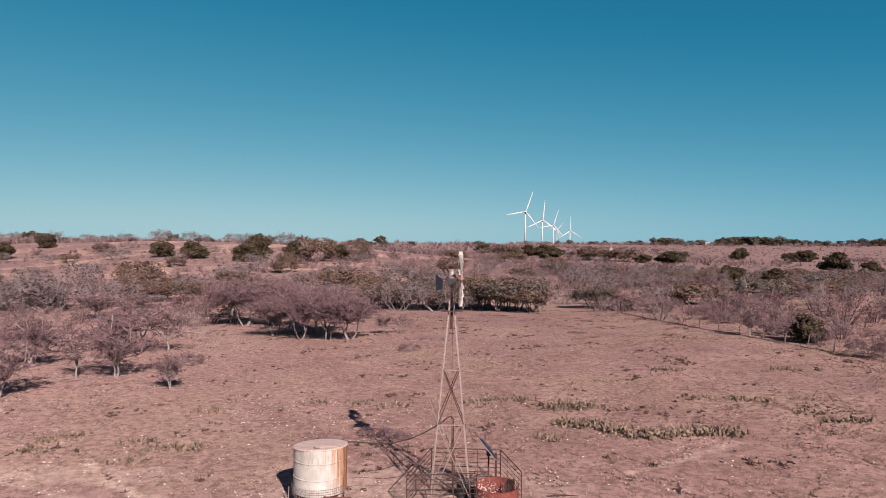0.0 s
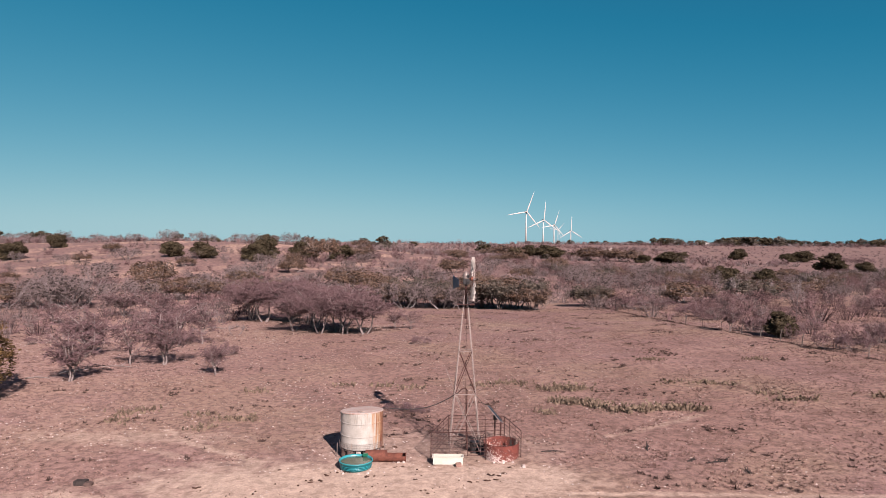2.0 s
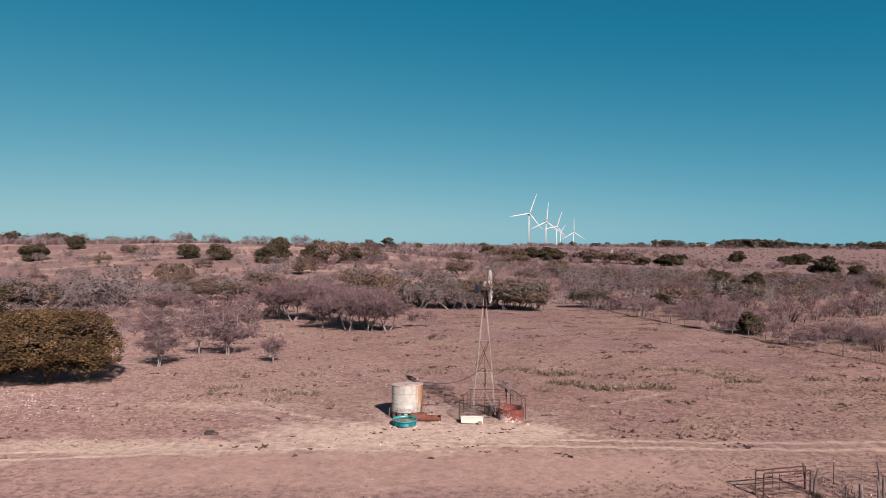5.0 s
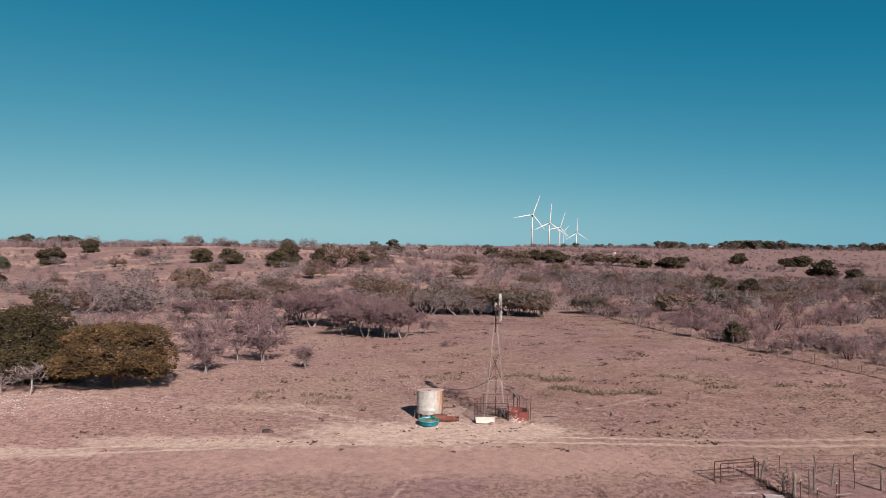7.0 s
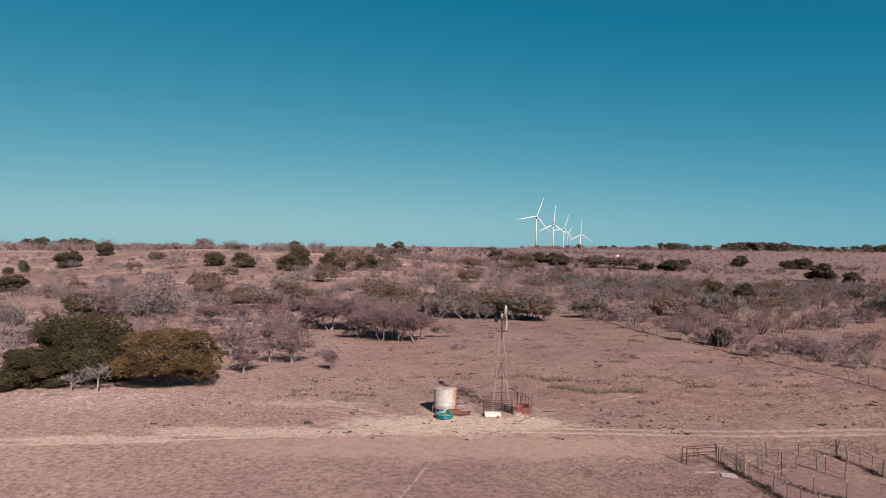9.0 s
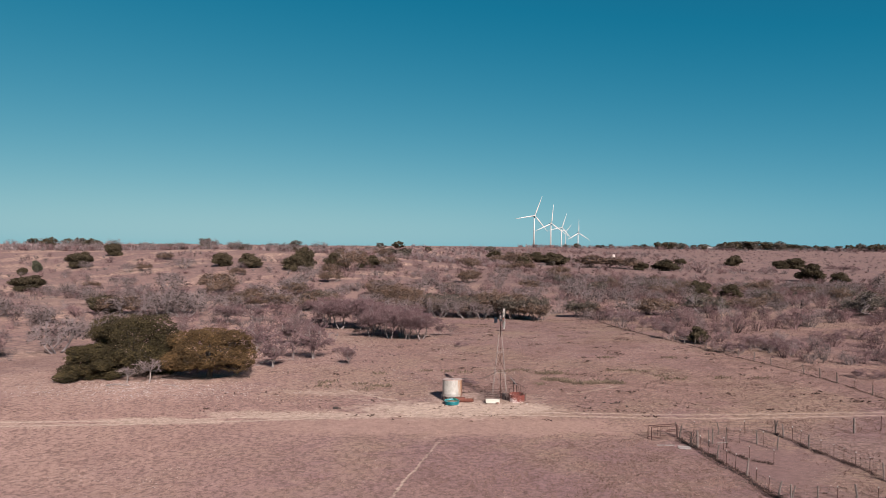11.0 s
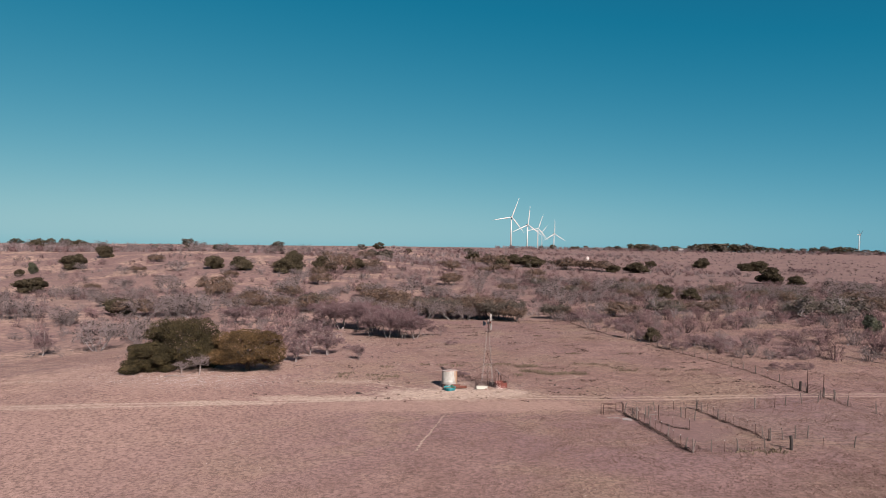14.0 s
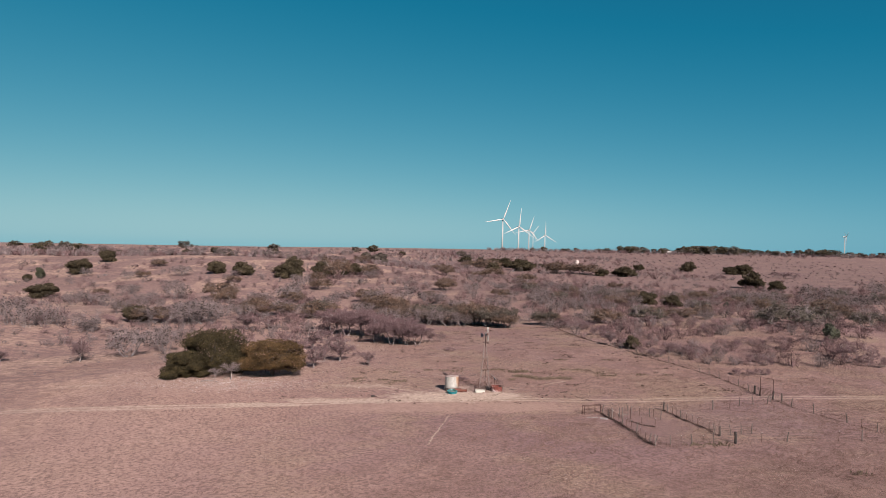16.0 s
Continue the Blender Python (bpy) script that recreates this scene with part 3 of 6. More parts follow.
def leaf_crown(seed, lobes=15, leaves=4200, size=0.028, low=0.04, lump=0.25, gap=-1.0):
    """Leaves over a lumpy dome of overlapping lobes, of unit height and width; vertices, faces and the lobes' centres."""
    rng = np.random.RandomState(seed)
    span = 1 - low
    C, R = [(0, 0, low + 0.44 * span)], [(0.34, 0.34, 0.46 * span)]
    for k in range(lobes):
        a, f = 2.399 * k + rng.uniform(-0.5, 0.5), rng.uniform(0.0, 1.0)
        r = rng.uniform(0.13, 0.20)
        reach = (0.5 - r) * math.sqrt(max(0.05, 1 - max(0, f - 0.25) ** 2 * 1.4))
        C.append((math.cos(a) * reach, math.sin(a) * reach, low + r * 0.9 + f * (span - r * 1.9)))
        R.append((r, r, r * rng.uniform(0.8, 1.05)))
    C, R = np.array(C), np.array(R)
    share = R.prod(1) ** (2 / 3)
    owner = rng.choice(len(C), leaves * 2, p=share / share.sum())
    d = unit(rng.normal(size=(leaves * 2, 3)))
    bulge = np.array([noise.noise(Vector(v) * 2.3 + Vector((o * 3.1, seed, 0))) + 0.6 * noise.noise(Vector(v) * 6.5 + Vector((o, 0, seed))) for v, o in zip(d, owner)])
    at = C[owner] + d * R[owner] * (0.92 + lump * bulge)[:, None] * rng.uniform(0.84, 1.04, leaves * 2)[:, None]
    deep = np.min(np.where(np.arange(len(C))[None] == owner[:, None], 9.0, np.linalg.norm((at[:, None] - C[None]) / R[None], axis=2)), 1)
    holes = np.array([noise.noise(Vector(p) * 5.0 + Vector((seed, 2, 0))) for p in at])
    keep = (deep > 0.86) & (at[:, 2] > low * 0.7) & (holes > gap)
    at, d = at[keep][:leaves], d[keep][:leaves]
    V, F = leaf_quads(rng, at, d, size)
    # shaded inner leaves close the crown
    pick = rng.rand(len(at)) < 0.22
    core = np.array((0, 0, low + 0.42 * span))
    W, G = leaf_quads(rng, core + (at[pick] - core) * rng.uniform(0.72, 0.86, (pick.sum(), 1)), d[pick], size * 1.7)
    return np.concatenate([V, W]), np.concatenate([F, G + len(V)]), C[1:]


def bare_kind(seed, bark, twig, name, label, category, each=20, length=0.10, width=0.0028, moss=0, **k):
    shapes, lines, wands = skeleton(seed, **k)
    ob = empty(name, (0, 0, 0), label, category)
    for sh in shapes:
        part("trunk" if len(shapes) == 1 else "stem", sh, bark, ob, smooth=True)
    crown = new("crown", arrays("crown", *joined_faces(wands, *twig_spray(seed, lines, each, length, width)), twig))
    crown.parent = ob
    tagged(crown, "bare twiggy crown")
    # dark clumps: moss knots, and the crown's inner shade put in as colour
    if moss:
        rng = np.random.RandomState(seed + 70)
        tips = lines[rng.rand(len(lines)) < 0.6][:, 1 + rng.randint(0, 2)].repeat(moss, 0)
        at = tips + rng.normal(size=tips.shape) * 0.014
        balls = new("moss", arrays("moss", *leaf_quads(rng, at, unit(rng.normal(size=at.shape)), 0.015), MOSS_SHADE))
        balls.parent = crown
        tagged(balls, "dark clumps for moss knots and inner crown shade among the twigs", kind="stuff")
    return ob


def leafy_kind(seed, leaf, name, label, category, trunk_h=0.25, limbs_n=0, **k):
    V, F, cs = leaf_crown(seed, **k)
    ob = empty(name, (0, 0, 0), label, category)
    wood = Shape()
    wood.tube([(0, 0, -0.03), (0.01, 0, trunk_h * 0.6), (0, 0.01, trunk_h), (0.01, 0, 0.7)], [0.034, 0.026, 0.024, 0.006], 7, False)
    trunk = part("trunk", wood, DARK_BARK, ob, smooth=True)
    for c in cs[:limbs_n]:
        part("limb", Shape().tube([(0, 0, trunk_h * 0.8), (c[0] * 0.5, c[1] * 0.5, trunk_h + (c[2] - trunk_h) * 0.4), tuple(c)], [0.016, 0.011, 0.004], 5, False), DARK_BARK, trunk, smooth=True)
    crown = new("crown", arrays("crown", V, F, leaf))
    crown.parent = ob
    return ob


def open_kind(seed, leaf, name, label, category, each=26, size=0.02, loose=0.055, bark=None, **k):
    """A crown of loose leaf clumps at the ends of visible boughs."""
    rng = np.random.RandomState(seed + 900)
    shapes, lines, wands = skeleton(seed, own=True, **k)
    ob = empty(name, (0, 0, 0), label, category)
    for sh in shapes:
        part("trunk" if len(shapes) == 1 else "stem", sh, bark or BARK, ob, smooth=True)
    at = lines[:, 2].repeat(each, 0) + rng.normal(size=(len(lines) * each, 3)) * loose * (1, 1, 0.7)
    at[:, 2] = np.clip(at[:, 2], 0.02, 1.02)
    crown = new("crown", arrays("crown", *leaf_quads(rng, at, unit(at - (0, 0, 0.4)), size, 0.8), leaf))
    crown.parent = ob
    return ob


PLACE = random.Random(11)


def plant_out(kinds, rows, group, sink=0.05, wide=1.0, tall=1.0):
    """Copies of the kinds at rows of x, y, height, width, each with its own turn."""
    used = set()
    spots = [(kinds[i % len(kinds)], row) for i, row in enumerate(rows)]
    late = []
    for kind, (x, y, h, w) in spots:
        m = Matrix.Translation((x, y, ground(x, y) - sink)) @ Matrix.Rotation(PLACE.uniform(0, 6.28), 4, "Z") @ Matrix.Diagonal((w * wide, w * wide * PLACE.uniform(0.85, 1.15), h * tall, 1))
        if kind in used:
            tagged(copy_thing(kind, m), group=group)
        else:
            used.add(kind)
            late.append((kind, m))
    for kind, m in late:
        kind.matrix_basis = m
        tagged(kind, group=group)


BARE_TREES = [
    (-28.1, 27.0, 5.8, 6.4), (-31.3, 26.8, 4.5, 5.6), (-32.4, 18.4, 5.1, 5.4), (-32.8, 42.3, 6.6, 8.0), (-38.5, 32.6, 5.4, 6.8),
    (-30.4, 43.4, 5.4, 6.0), (-21.6, 22.4, 3.4, 2.8), (-42.6, 40.0, 4.8, 6.4), (-37.0, 47.0, 5.0, 6.2), (-71.1, 82.0, 4.7, 5.5), (-7.9, 59.4, 3.2, 2.8), (-5.6, 59.0, 3.4, 3.7), (-36.0, 310.4, 6.7, 9.8),
    (-23.4, 308.3, 7.3, 10.3), (36.9, 49.5, 4.0, 3.6), (46.6, 35.4, 3.5, 4.0), 
    (47.0, 256.4, 6.5, 9.0), (85.1, 47.4, 3.3, 5.2), 
]
GROVE_TREES = [
    (-31.9, 77.7, 7.9, 11.0), (-26.9, 76.1, 7.8, 11.0), (-23.0, 72.0, 7.4, 9.6), (-18.1, 54.9, 6.5, 8.2), (-15.9, 56.6, 6.9, 8.7),
    (-14.4, 53.5, 6.4, 8.2), (-11.6, 53.0, 5.8, 8.6), (-38.0, 92.3, 7.2, 9.7), (-20.6, 64.0, 7.0, 9.5), (-16.0, 62.0, 6.8, 9.0),
    (-28.0, 84.0, 7.6, 10.0), (-35.0, 82.0, 7.4, 9.5), (-22.5, 59.0, 5.6, 7.4),
]
GREY_OAKS = [
    (-82.0, 108.7, 8.9, 14.2), (-95.9, 106.0, 7.9, 15.2), (-174.7, 266.3, 5.5, 9.1), (-147.1, 270.5, 7.7, 14.2), (-117.0, 258.5, 4.2, 7.5),
    (-141.6, 240.4, 4.3, 11.4), (-72.0, 197.0, 7.7, 12.9), (-158.0, 173.3, 6.9, 8.9), (-148.6, 174.4, 6.3, 11.6),
    (-110.5, 88.1, 5.3, 8.6), (-133.6, 89.3, 10.2, 9.4), (-127.3, 86.3, 8.0, 6.8), (-125.2, 93.6, 7.4, 7.8), (-124.9, 200.1, 9.8, 14.4),
]
FAR_GREY_OAKS = [
    (-84.4, 110.9, 8.6, 13.1), (149.5, 179.4, 8.7, 15.0), (206.2, 233.1, 10.6, 21.9), (81.1, 229.6, 8.6, 13.5), (70.0, 251.1, 8.4, 14.2),
    (49.3, 201.9, 6.7, 11.1), (81.0, 192.5, 8.8, 12.2), (186.1, 174.1, 8.4, 14.5), (265.5, 269.3, 11.4, 16.3), (-73.6, 237.9, 9.2, 12.3),
    (-61.5, 133.4, 7.8, 10.9),
]
LIVE_OAKS = [
    (-217.2, 295.2, 9.6, 15.1), (-128.9, 277.3, 8.6, 11.2), (-112.1, 273.3, 7.8, 12.7), (-84.2, 274.1, 12.9, 12.4), (-87.4, 269.9, 9.5, 11.1),
    (-68.6, 287.3, 9.3, 13.9), (-54.2, 314.6, 8.1, 14.3), (-221.3, 342.1, 9.1, 10.7), (40.6, 43.4, 3.2, 3.6),
    (-189.4, 205.3, 7.2, 13.8), (-231.1, 266.8, 4.2, 5.3),
]
FAR_LIVE_OAKS = [
    (287.5, 599.3, 11.3, 17.3), (334.6, 572.9, 11.2, 22.5), (319.8, 567.7, 9.1, 15.6), (233.0, 356.5, 12.3, 20.1), (236.6, 328.9, 7.9, 11.4),
    (-104.9, 108.6, 6.3, 9.2), (76.3, 529.0, 10.0, 16.7), (85.1, 480.0, 11.4, 21.7), (150.6, 454.9, 7.1, 13.2), (173.4, 463.6, 9.4, 21.9),
    (223.0, 571.3, 7.5, 12.5), (68.8, 559.7, 8.2, 15.2), (97.4, 162.2, 5.6, 7.7), (91.8, 177.3, 6.4, 9.1),
]
RUSTY_OAKS = [
    (-62.1, 290.3, 13.4, 15.1), (-44.4, 323.0, 7.6, 13.3), (-102.5, 196.2, 9.4, 11.6), (-73.8, 135.1, 5.3, 9.6), (-65.7, 135.8, 5.2, 9.5),
    (-22.5, 148.1, 7.6, 11.6), (-32.8, 181.1, 7.0, 9.7),
    (39.9, 497.9, 7.5, 15.8), (49.6, 470.7, 11.1, 22.2), (120.1, 463.5, 11.2, 25.5), (136.4, 467.7, 10.3, 25.8), (-97.3, 181.8, 6.4, 8.0),
    (-99.8, 107.4, 6.2, 8.6), (-46.3, 129.4, 6.4, 10.6),
]
JUNIPERS = [(-229.5, 276.2, 6.9, 6.1), (96.4, 53.5, 5.2, 4.5), (100.2, 133.2, 2.6, 2.8), (116.7, 170.5, 2.7, 2.7), (120.3, 161.1, 2.9, 2.6)]
BRUSH = [
    (40.7, 47.6, 2.6, 4.5), (40.9, 51.1, 2.1, 3.6), (40.8, 33.7, 2.6, 3.8), (42.3, 31.8, 2.6, 3.8), (48.7, 34.3, 3.2, 4.8),
    (40.4, 71.9, 3.0, 5.5), (39.9, 64.4, 1.6, 2.6), (38.5, 92.1, 3.7, 7.3), (36.9, 105.6, 3.4, 5.8), (-53.1, 48.5, 1.5, 3.6),
    (-24.6, 34.2, 1.4, 3.1), (41.0, 41.4, 2.1, 2.4), (-3.6, 42.5, 1.2, 2.2), (42.2, 92.6, 3.0, 5.4), (60.3, 21.2, 2.8, 4.8),
    (51.5, 11.0, 1.6, 3.9), (55.6, 11.4, 1.7, 3.0), (83.5, 24.9, 5.3, 9.1), (346.4, 509.9, 8.7, 28.5), (254.0, 457.6, 7.6, 14.1),
]
MORE_BRUSH = [
    (-4.4, 10.1, 0.7, 1.9), (-3.3, 9.6, 0.65, 1.7), (-2.6, 9.2, 0.5, 1.2),
    (94.1, 47.7, 3.0, 5.7), (84.2, 20.5, 2.9, 6.3), (51.9, 33.9, 2.8, 5.6), (81.5, 51.2, 2.6, 4.9), (73.0, 49.1, 2.2, 6.4),
    (64.9, 44.5, 2.8, 6.1), (73.6, 72.8, 3.6, 7.1),
]
SKYLINE_TREES = [
    (-175.0, 385.0, 9.5, 14.0), (-158.0, 388.0, 8.0, 12.0), (-132.0, 392.0, 7.5, 11.0), (-98.0, 392.0, 10.0, 15.0), (-120.0, 390.0, 8.0, 12.5),
    (-195.0, 380.0, 6.5, 10.0), (-262.0, 420.0, 10.5, 13.0), (-300.0, 430.0, 9.0, 18.0), (-90.0, 640.0, 7.0, 16.0), (-240.0, 430.0, 7.0, 14.0),
    (-210.0, 388.0, 6.0, 9.0), (-224.0, 392.0, 7.0, 9.5), (-148.0, 386.0, 6.0, 9.0), (-110.0, 386.0, 7.0, 10.5), (-86.0, 390.0, 6.5, 9.0), (-70.0, 394.0, 5.5, 9.0),
    (-52.0, 396.0, 5.0, 8.0), (-276.0, 424.0, 8.0, 11.0), (-320.0, 436.0, 9.5, 14.0), (-28.0, 402.0, 5.0, 8.5),
]
bare_trees = [bare_kind(k, BARK, HAZE_TWIG, "bare_tree", "leafless mesquite tree with pale trunk on dry pasture", "tree", stems=1 + (k % 2), spread=0.04, fork=0.24, low=0.29, limbs=8, boughs=9, thick=0.0125, crook=0.055, each=70, length=0.055, width=0.0021, moss=3) for k in (21, 22, 23, 24)]
BACK = random.Random(29)


def strewn(count, x0, x1, y0, y1, h0, h1, w0, w1):
    """Rows of x, y, height, width, strewn over a stretch that widens with distance."""
    rows = []
    while len(rows) < count:
        y = BACK.uniform(y0, y1)
        x = BACK.uniform(x0, x1) * (0.5 + 0.5 * y / y1)
        h = BACK.uniform(h0, h1)
        rows.append((x, y, h, h * BACK.uniform(w0, w1)))
    return rows


VARY = random.Random(19)
mid_trees = [(-65.2, 96.4, 5.9, 9.0), (-58.0, 96.1, 5.8, 8.2), (-87.4, 36.7, 6.5, 5.2), (-44.8, 61.2, 3.4, 4.8)]
mid_trees += strewn(12, -210, -90, 30, 110, 2.6, 4.6, 1.1, 1.7)
mid_trees += [(VARY.uniform(-110, -45), VARY.uniform(110, 180), VARY.uniform(3.5, 5.5), VARY.uniform(5, 8)) for _ in range(9)]
OPEN_OAKS = [(-12.1, 112.2, 5.9, 9.8), (-7.7, 112.3, 5.4, 7.6), (0.9, 107.5, 5.4, 7.5), (6.9, 107.4, 6.6, 9.5), (11.5, 102.2, 6.8, 9.3), (17.5, 96.8, 5.6, 7.4), (16.0, 104.5, 6.4, 8.0), (-3.4, 114.0, 7.0, 8.0), (-18.4, 139.7, 7.0, 11.0), (-26.9, 148.4, 7.3, 12.0), (-49.5, 134.9, 6.9, 11.5), (-67.1, 132.9, 6.0, 9.0), (-60.5, 133.5, 5.6, 8.0)]
MORE_GREY = [(-15.0, 108.0, 6.8, 9.0), (-9.0, 107.0, 7.2, 9.5), (-1.0, 105.0, 6.6, 9.0), (3.5, 104.0, 6.0, 8.0), (-21.0, 112.0, 6.4, 10.0), (-79.2, 42.9, 8.3, 9.7), (-75.0, 53.0, 7.6, 7.8), (-87.5, 106.3, 6.0, 10.1), (-73.4, 123.2, 7.2, 9.3), (-82.5, 130.5, 6.6, 9.7), (-79.5, 62.0, 7.3, 7.3), (-108.8, 86.6, 5.2, 7.0), (-88.9, 113.2, 9.6, 12.0), (-68.4, 184.4, 8.4, 12.0), (-81.3, 185.2, 6.1, 13.0), (-169.9, 157.1, 5.0, 6.2), (-4.9, 176.7, 6.9, 15.0), (-29.7, 171.7, 9.6, 11.3), (-3.4, 108.5, 7.4, 7.4), (19.5, 97.5, 5.4, 6.0), (-122.4, 94.6, 4.6, 6.5)]
MORE_GREY += [(VARY.uniform(70, 220), VARY.uniform(150, 280), VARY.uniform(4.0, 7.0), VARY.uniform(6, 10)) for _ in range(20)]
MORE_GREY += strewn(26, -70, 70, 135, 330, 4.0, 7.5, 1.2, 1.8) + strewn(46, 50, 240, 105, 300, 3.0, 6.5, 1.2, 1.8) + strewn(18, -230, -60, 120, 330, 3.5, 7.0, 1.2, 1.8)
plant_out(bare_trees, BARE_TREES + mid_trees, "bare trees", wide=1.28, tall=0.97)
grove_trees = [bare_kind(k, BARK, HAZE_TWIG, "grove_tree", "leafless tree in a dense purple-brown grove", "tree", stems=3, spread=0.08, fork=0.32, low=0.36, limbs=6, boughs=11, thick=0.0095, crook=0.05, each=80, length=0.055, width=0.0018) for k in (31, 32, 33)]
plant_out(grove_trees, GROVE_TREES, "grove trees", wide=1.3, tall=1.1)
grey_oaks = [bare_kind(k, PALE_BARK, GREY_TWIG, "scrub_oak", "grey leafless scrub oak with many pale stems", "tree", stems=5, spread=0.24, fork=0.2, low=0.10, limbs=4, boughs=8, thick=0.0105, crook=0.07, each=15, length=0.055, width=0.0036, moss=11) for k in (41, 42, 43)]
plant_out(grey_oaks, GREY_OAKS + FAR_GREY_OAKS + MORE_GREY + SKYLINE_TREES, "scrub oaks")
live_oaks = [leafy_kind(k, LEAF, "live_oak", "dark brown-green rounded live oak on the pasture", "tree", leaves=3200, size=0.034, low=0.0, lobes=10, lump=0.45) for k in (51, 52, 53)]
plant_out(live_oaks, LIVE_OAKS + FAR_LIVE_OAKS, "live oaks", wide=1.08, tall=1.02)
rusty_oaks = [open_kind(k, LEAF_RUST, "rusty_oak", "olive oak with rust-brown winter leaves", "tree", stems=3, spread=0.3, fork=0.2, low=0.14, limbs=5, boughs=6, each=26, size=0.030, loose=0.06) for k in (61, 62)]
plant_out(rusty_oaks, RUSTY_OAKS + strewn(16, -90, 90, 140, 430, 4.0, 7.0, 1.2, 1.8) + strewn(8, -260, -80, 130, 330, 3.5, 6.0, 1.2, 1.7) + [(VARY.uniform(60, 290), VARY.uniform(95, 330), VARY.uniform(3, 6), VARY.uniform(4, 8)) for _ in range(24)] + [(VARY.uniform(50, 190), VARY.uniform(100, 220), VARY.uniform(3.5, 6), VARY.uniform(5, 9)) for _ in range(16)], "rusty oaks", wide=1.25, tall=1.1)
dull_oaks = [open_kind(k, LEAF_DULL, "dull_oak", "grey-olive oak half bare among the thicket", "tree", stems=4, spread=0.4, fork=0.2, low=0.12, limbs=4, boughs=7, thick=0.016, each=15, size=0.027, loose=0.05, bark=PALE_BARK) for k in (68, 69)]
plant_out(dull_oaks, [(104.0, 86.3, 8.6, 12.4), (114.8, 92.9, 9.0, 13.4), (131.0, 88.1, 6.4, 10.7)] + [(VARY.uniform(50, 230), VARY.uniform(85, 260), VARY.uniform(4, 7.5), VARY.uniform(6, 11)) for _ in range(26)], "dull oaks")
open_oaks = [open_kind(k, leaf, "open_oak", "oak with open rust-brown crown over several pale trunks", "tree", stems=4, spread=0.16, fork=0.3, low=0.34, limbs=4, boughs=8, thick=0.013, each=26, size=0.023, loose=0.05) for k, leaf in ((65, LEAF_RUST), (66, LEAF_DULL), (67, LEAF_RUST))]
plant_out(open_oaks, OPEN_OAKS + [(31.4, 105.6, 5.3, 8.0), (33.6, 106.6, 4.6, 6.5), (-16.0, 114.5, 6.8, 9.0), (3.6, 109.5, 6.6, 9.0), (14.0, 106.5, 6.6, 8.5), (9.0, 111.0, 7.0, 9.0), (-9.5, 118.0, 7.4, 10.0), (11.5, 108.0, 8.2, 10.5), (6.0, 114.0, 8.4, 10.0), (18.0, 101.0, 7.2, 8.0), (-22.0, 119.0, 5.6, 9.0)], "open oaks", wide=1.2)
plant_out([leafy_kind(71, LEAF_GREEN, "juniper", "small green juniper bush among grey brush", "bush", leaves=1800, size=0.04, low=0.0, lobes=9)], JUNIPERS, "junipers")
brush = [bare_kind(k, GREY_TWIG, TWIG, "brush", "low purple-brown leafless brush", "bush", stems=8, spread=0.4, fork=0.14, low=0.08, limbs=3, boughs=5, thick=0.009, crook=0.05, each=34, length=0.09, width=0.0036, light=True) for k in (81, 82)]
plant_out(brush, BRUSH + MORE_BRUSH, "brush")

# the two big oaks beside the lane, and a low lobe before the darker one
big_dark = leafy_kind(91, LEAF_DEEP, "live_oak", "big dark green live oak with low dense crown", "tree", trunk_h=0.3, limbs_n=14, leaves=42000, size=0.0092, low=0.02, lobes=30, lump=0.38, gap=-0.33)
big_dark.matrix_basis = Matrix.Translation((-50.0, 11.6, ground(-50.0, 11.6) - 0.15)) @ Matrix.Diagonal((13.6, 11.4, 9.7, 1))
big_rust = leafy_kind(92, LEAF_OLIVE, "live_oak", "big olive and rust-brown live oak with low crown", "tree", trunk_h=0.3, limbs_n=14, leaves=38000, size=0.0092, low=0.15, lobes=28, lump=0.38, gap=-0.33)
big_rust.matrix_basis = Matrix.Translation((-38.8, 9.8, ground(-38.8, 9.8) - 0.15)) @ Matrix.Diagonal((13.4, 10.6, 7.4, 1))
lobe = leafy_kind(93, LEAF_DEEP, "live_oak", "low green live oak growing against a bigger oak", "tree", trunk_h=0.3, limbs_n=10, leaves=20000, size=0.0135, low=0.0, lobes=18, lump=0.3)
lobe.matrix_basis = Matrix.Translation((-54.4, 8.8, ground(-54.4, 8.8) - 0.15)) @ Matrix.Diagonal((9.4, 8.2, 5.4, 1))
# dark crown added as filling for the shadow and shrub between the oaks
infill = leafy_kind(94, LEAF_DEEP, "live_oak", "dark leafy fill for the shadow and shrub between two bigger oaks", "tree", trunk_h=0.3, limbs_n=8, leaves=12000, size=0.016, low=0.0, lobes=14, lump=0.3)
infill.matrix_basis = Matrix.Translation((-46.0, 12.4, ground(-46.0, 12.4) - 0.15)) @ Matrix.Diagonal((6.4, 5.5, 4.4, 1))
for x, y, h, w, s in ((-45.4, 6.4, 3.9, 5.2, 95), (-48.2, 6.2, 2.6, 3.4, 96)):
    shrub = bare_kind(s, BARK, GREY_TWIG, "pale_shrub", "pale leafless shrub in front of the big oaks", "bush", stems=1, fork=0.34, low=0.42, limbs=6, boughs=7, thick=0.020, crook=0.06, each=16, length=0.12, width=0.004)
    shrub.matrix_basis = Matrix.Translation((x, y, ground(x, y) - 0.05)) @ Matrix.Diagonal((w, w, h, 1))
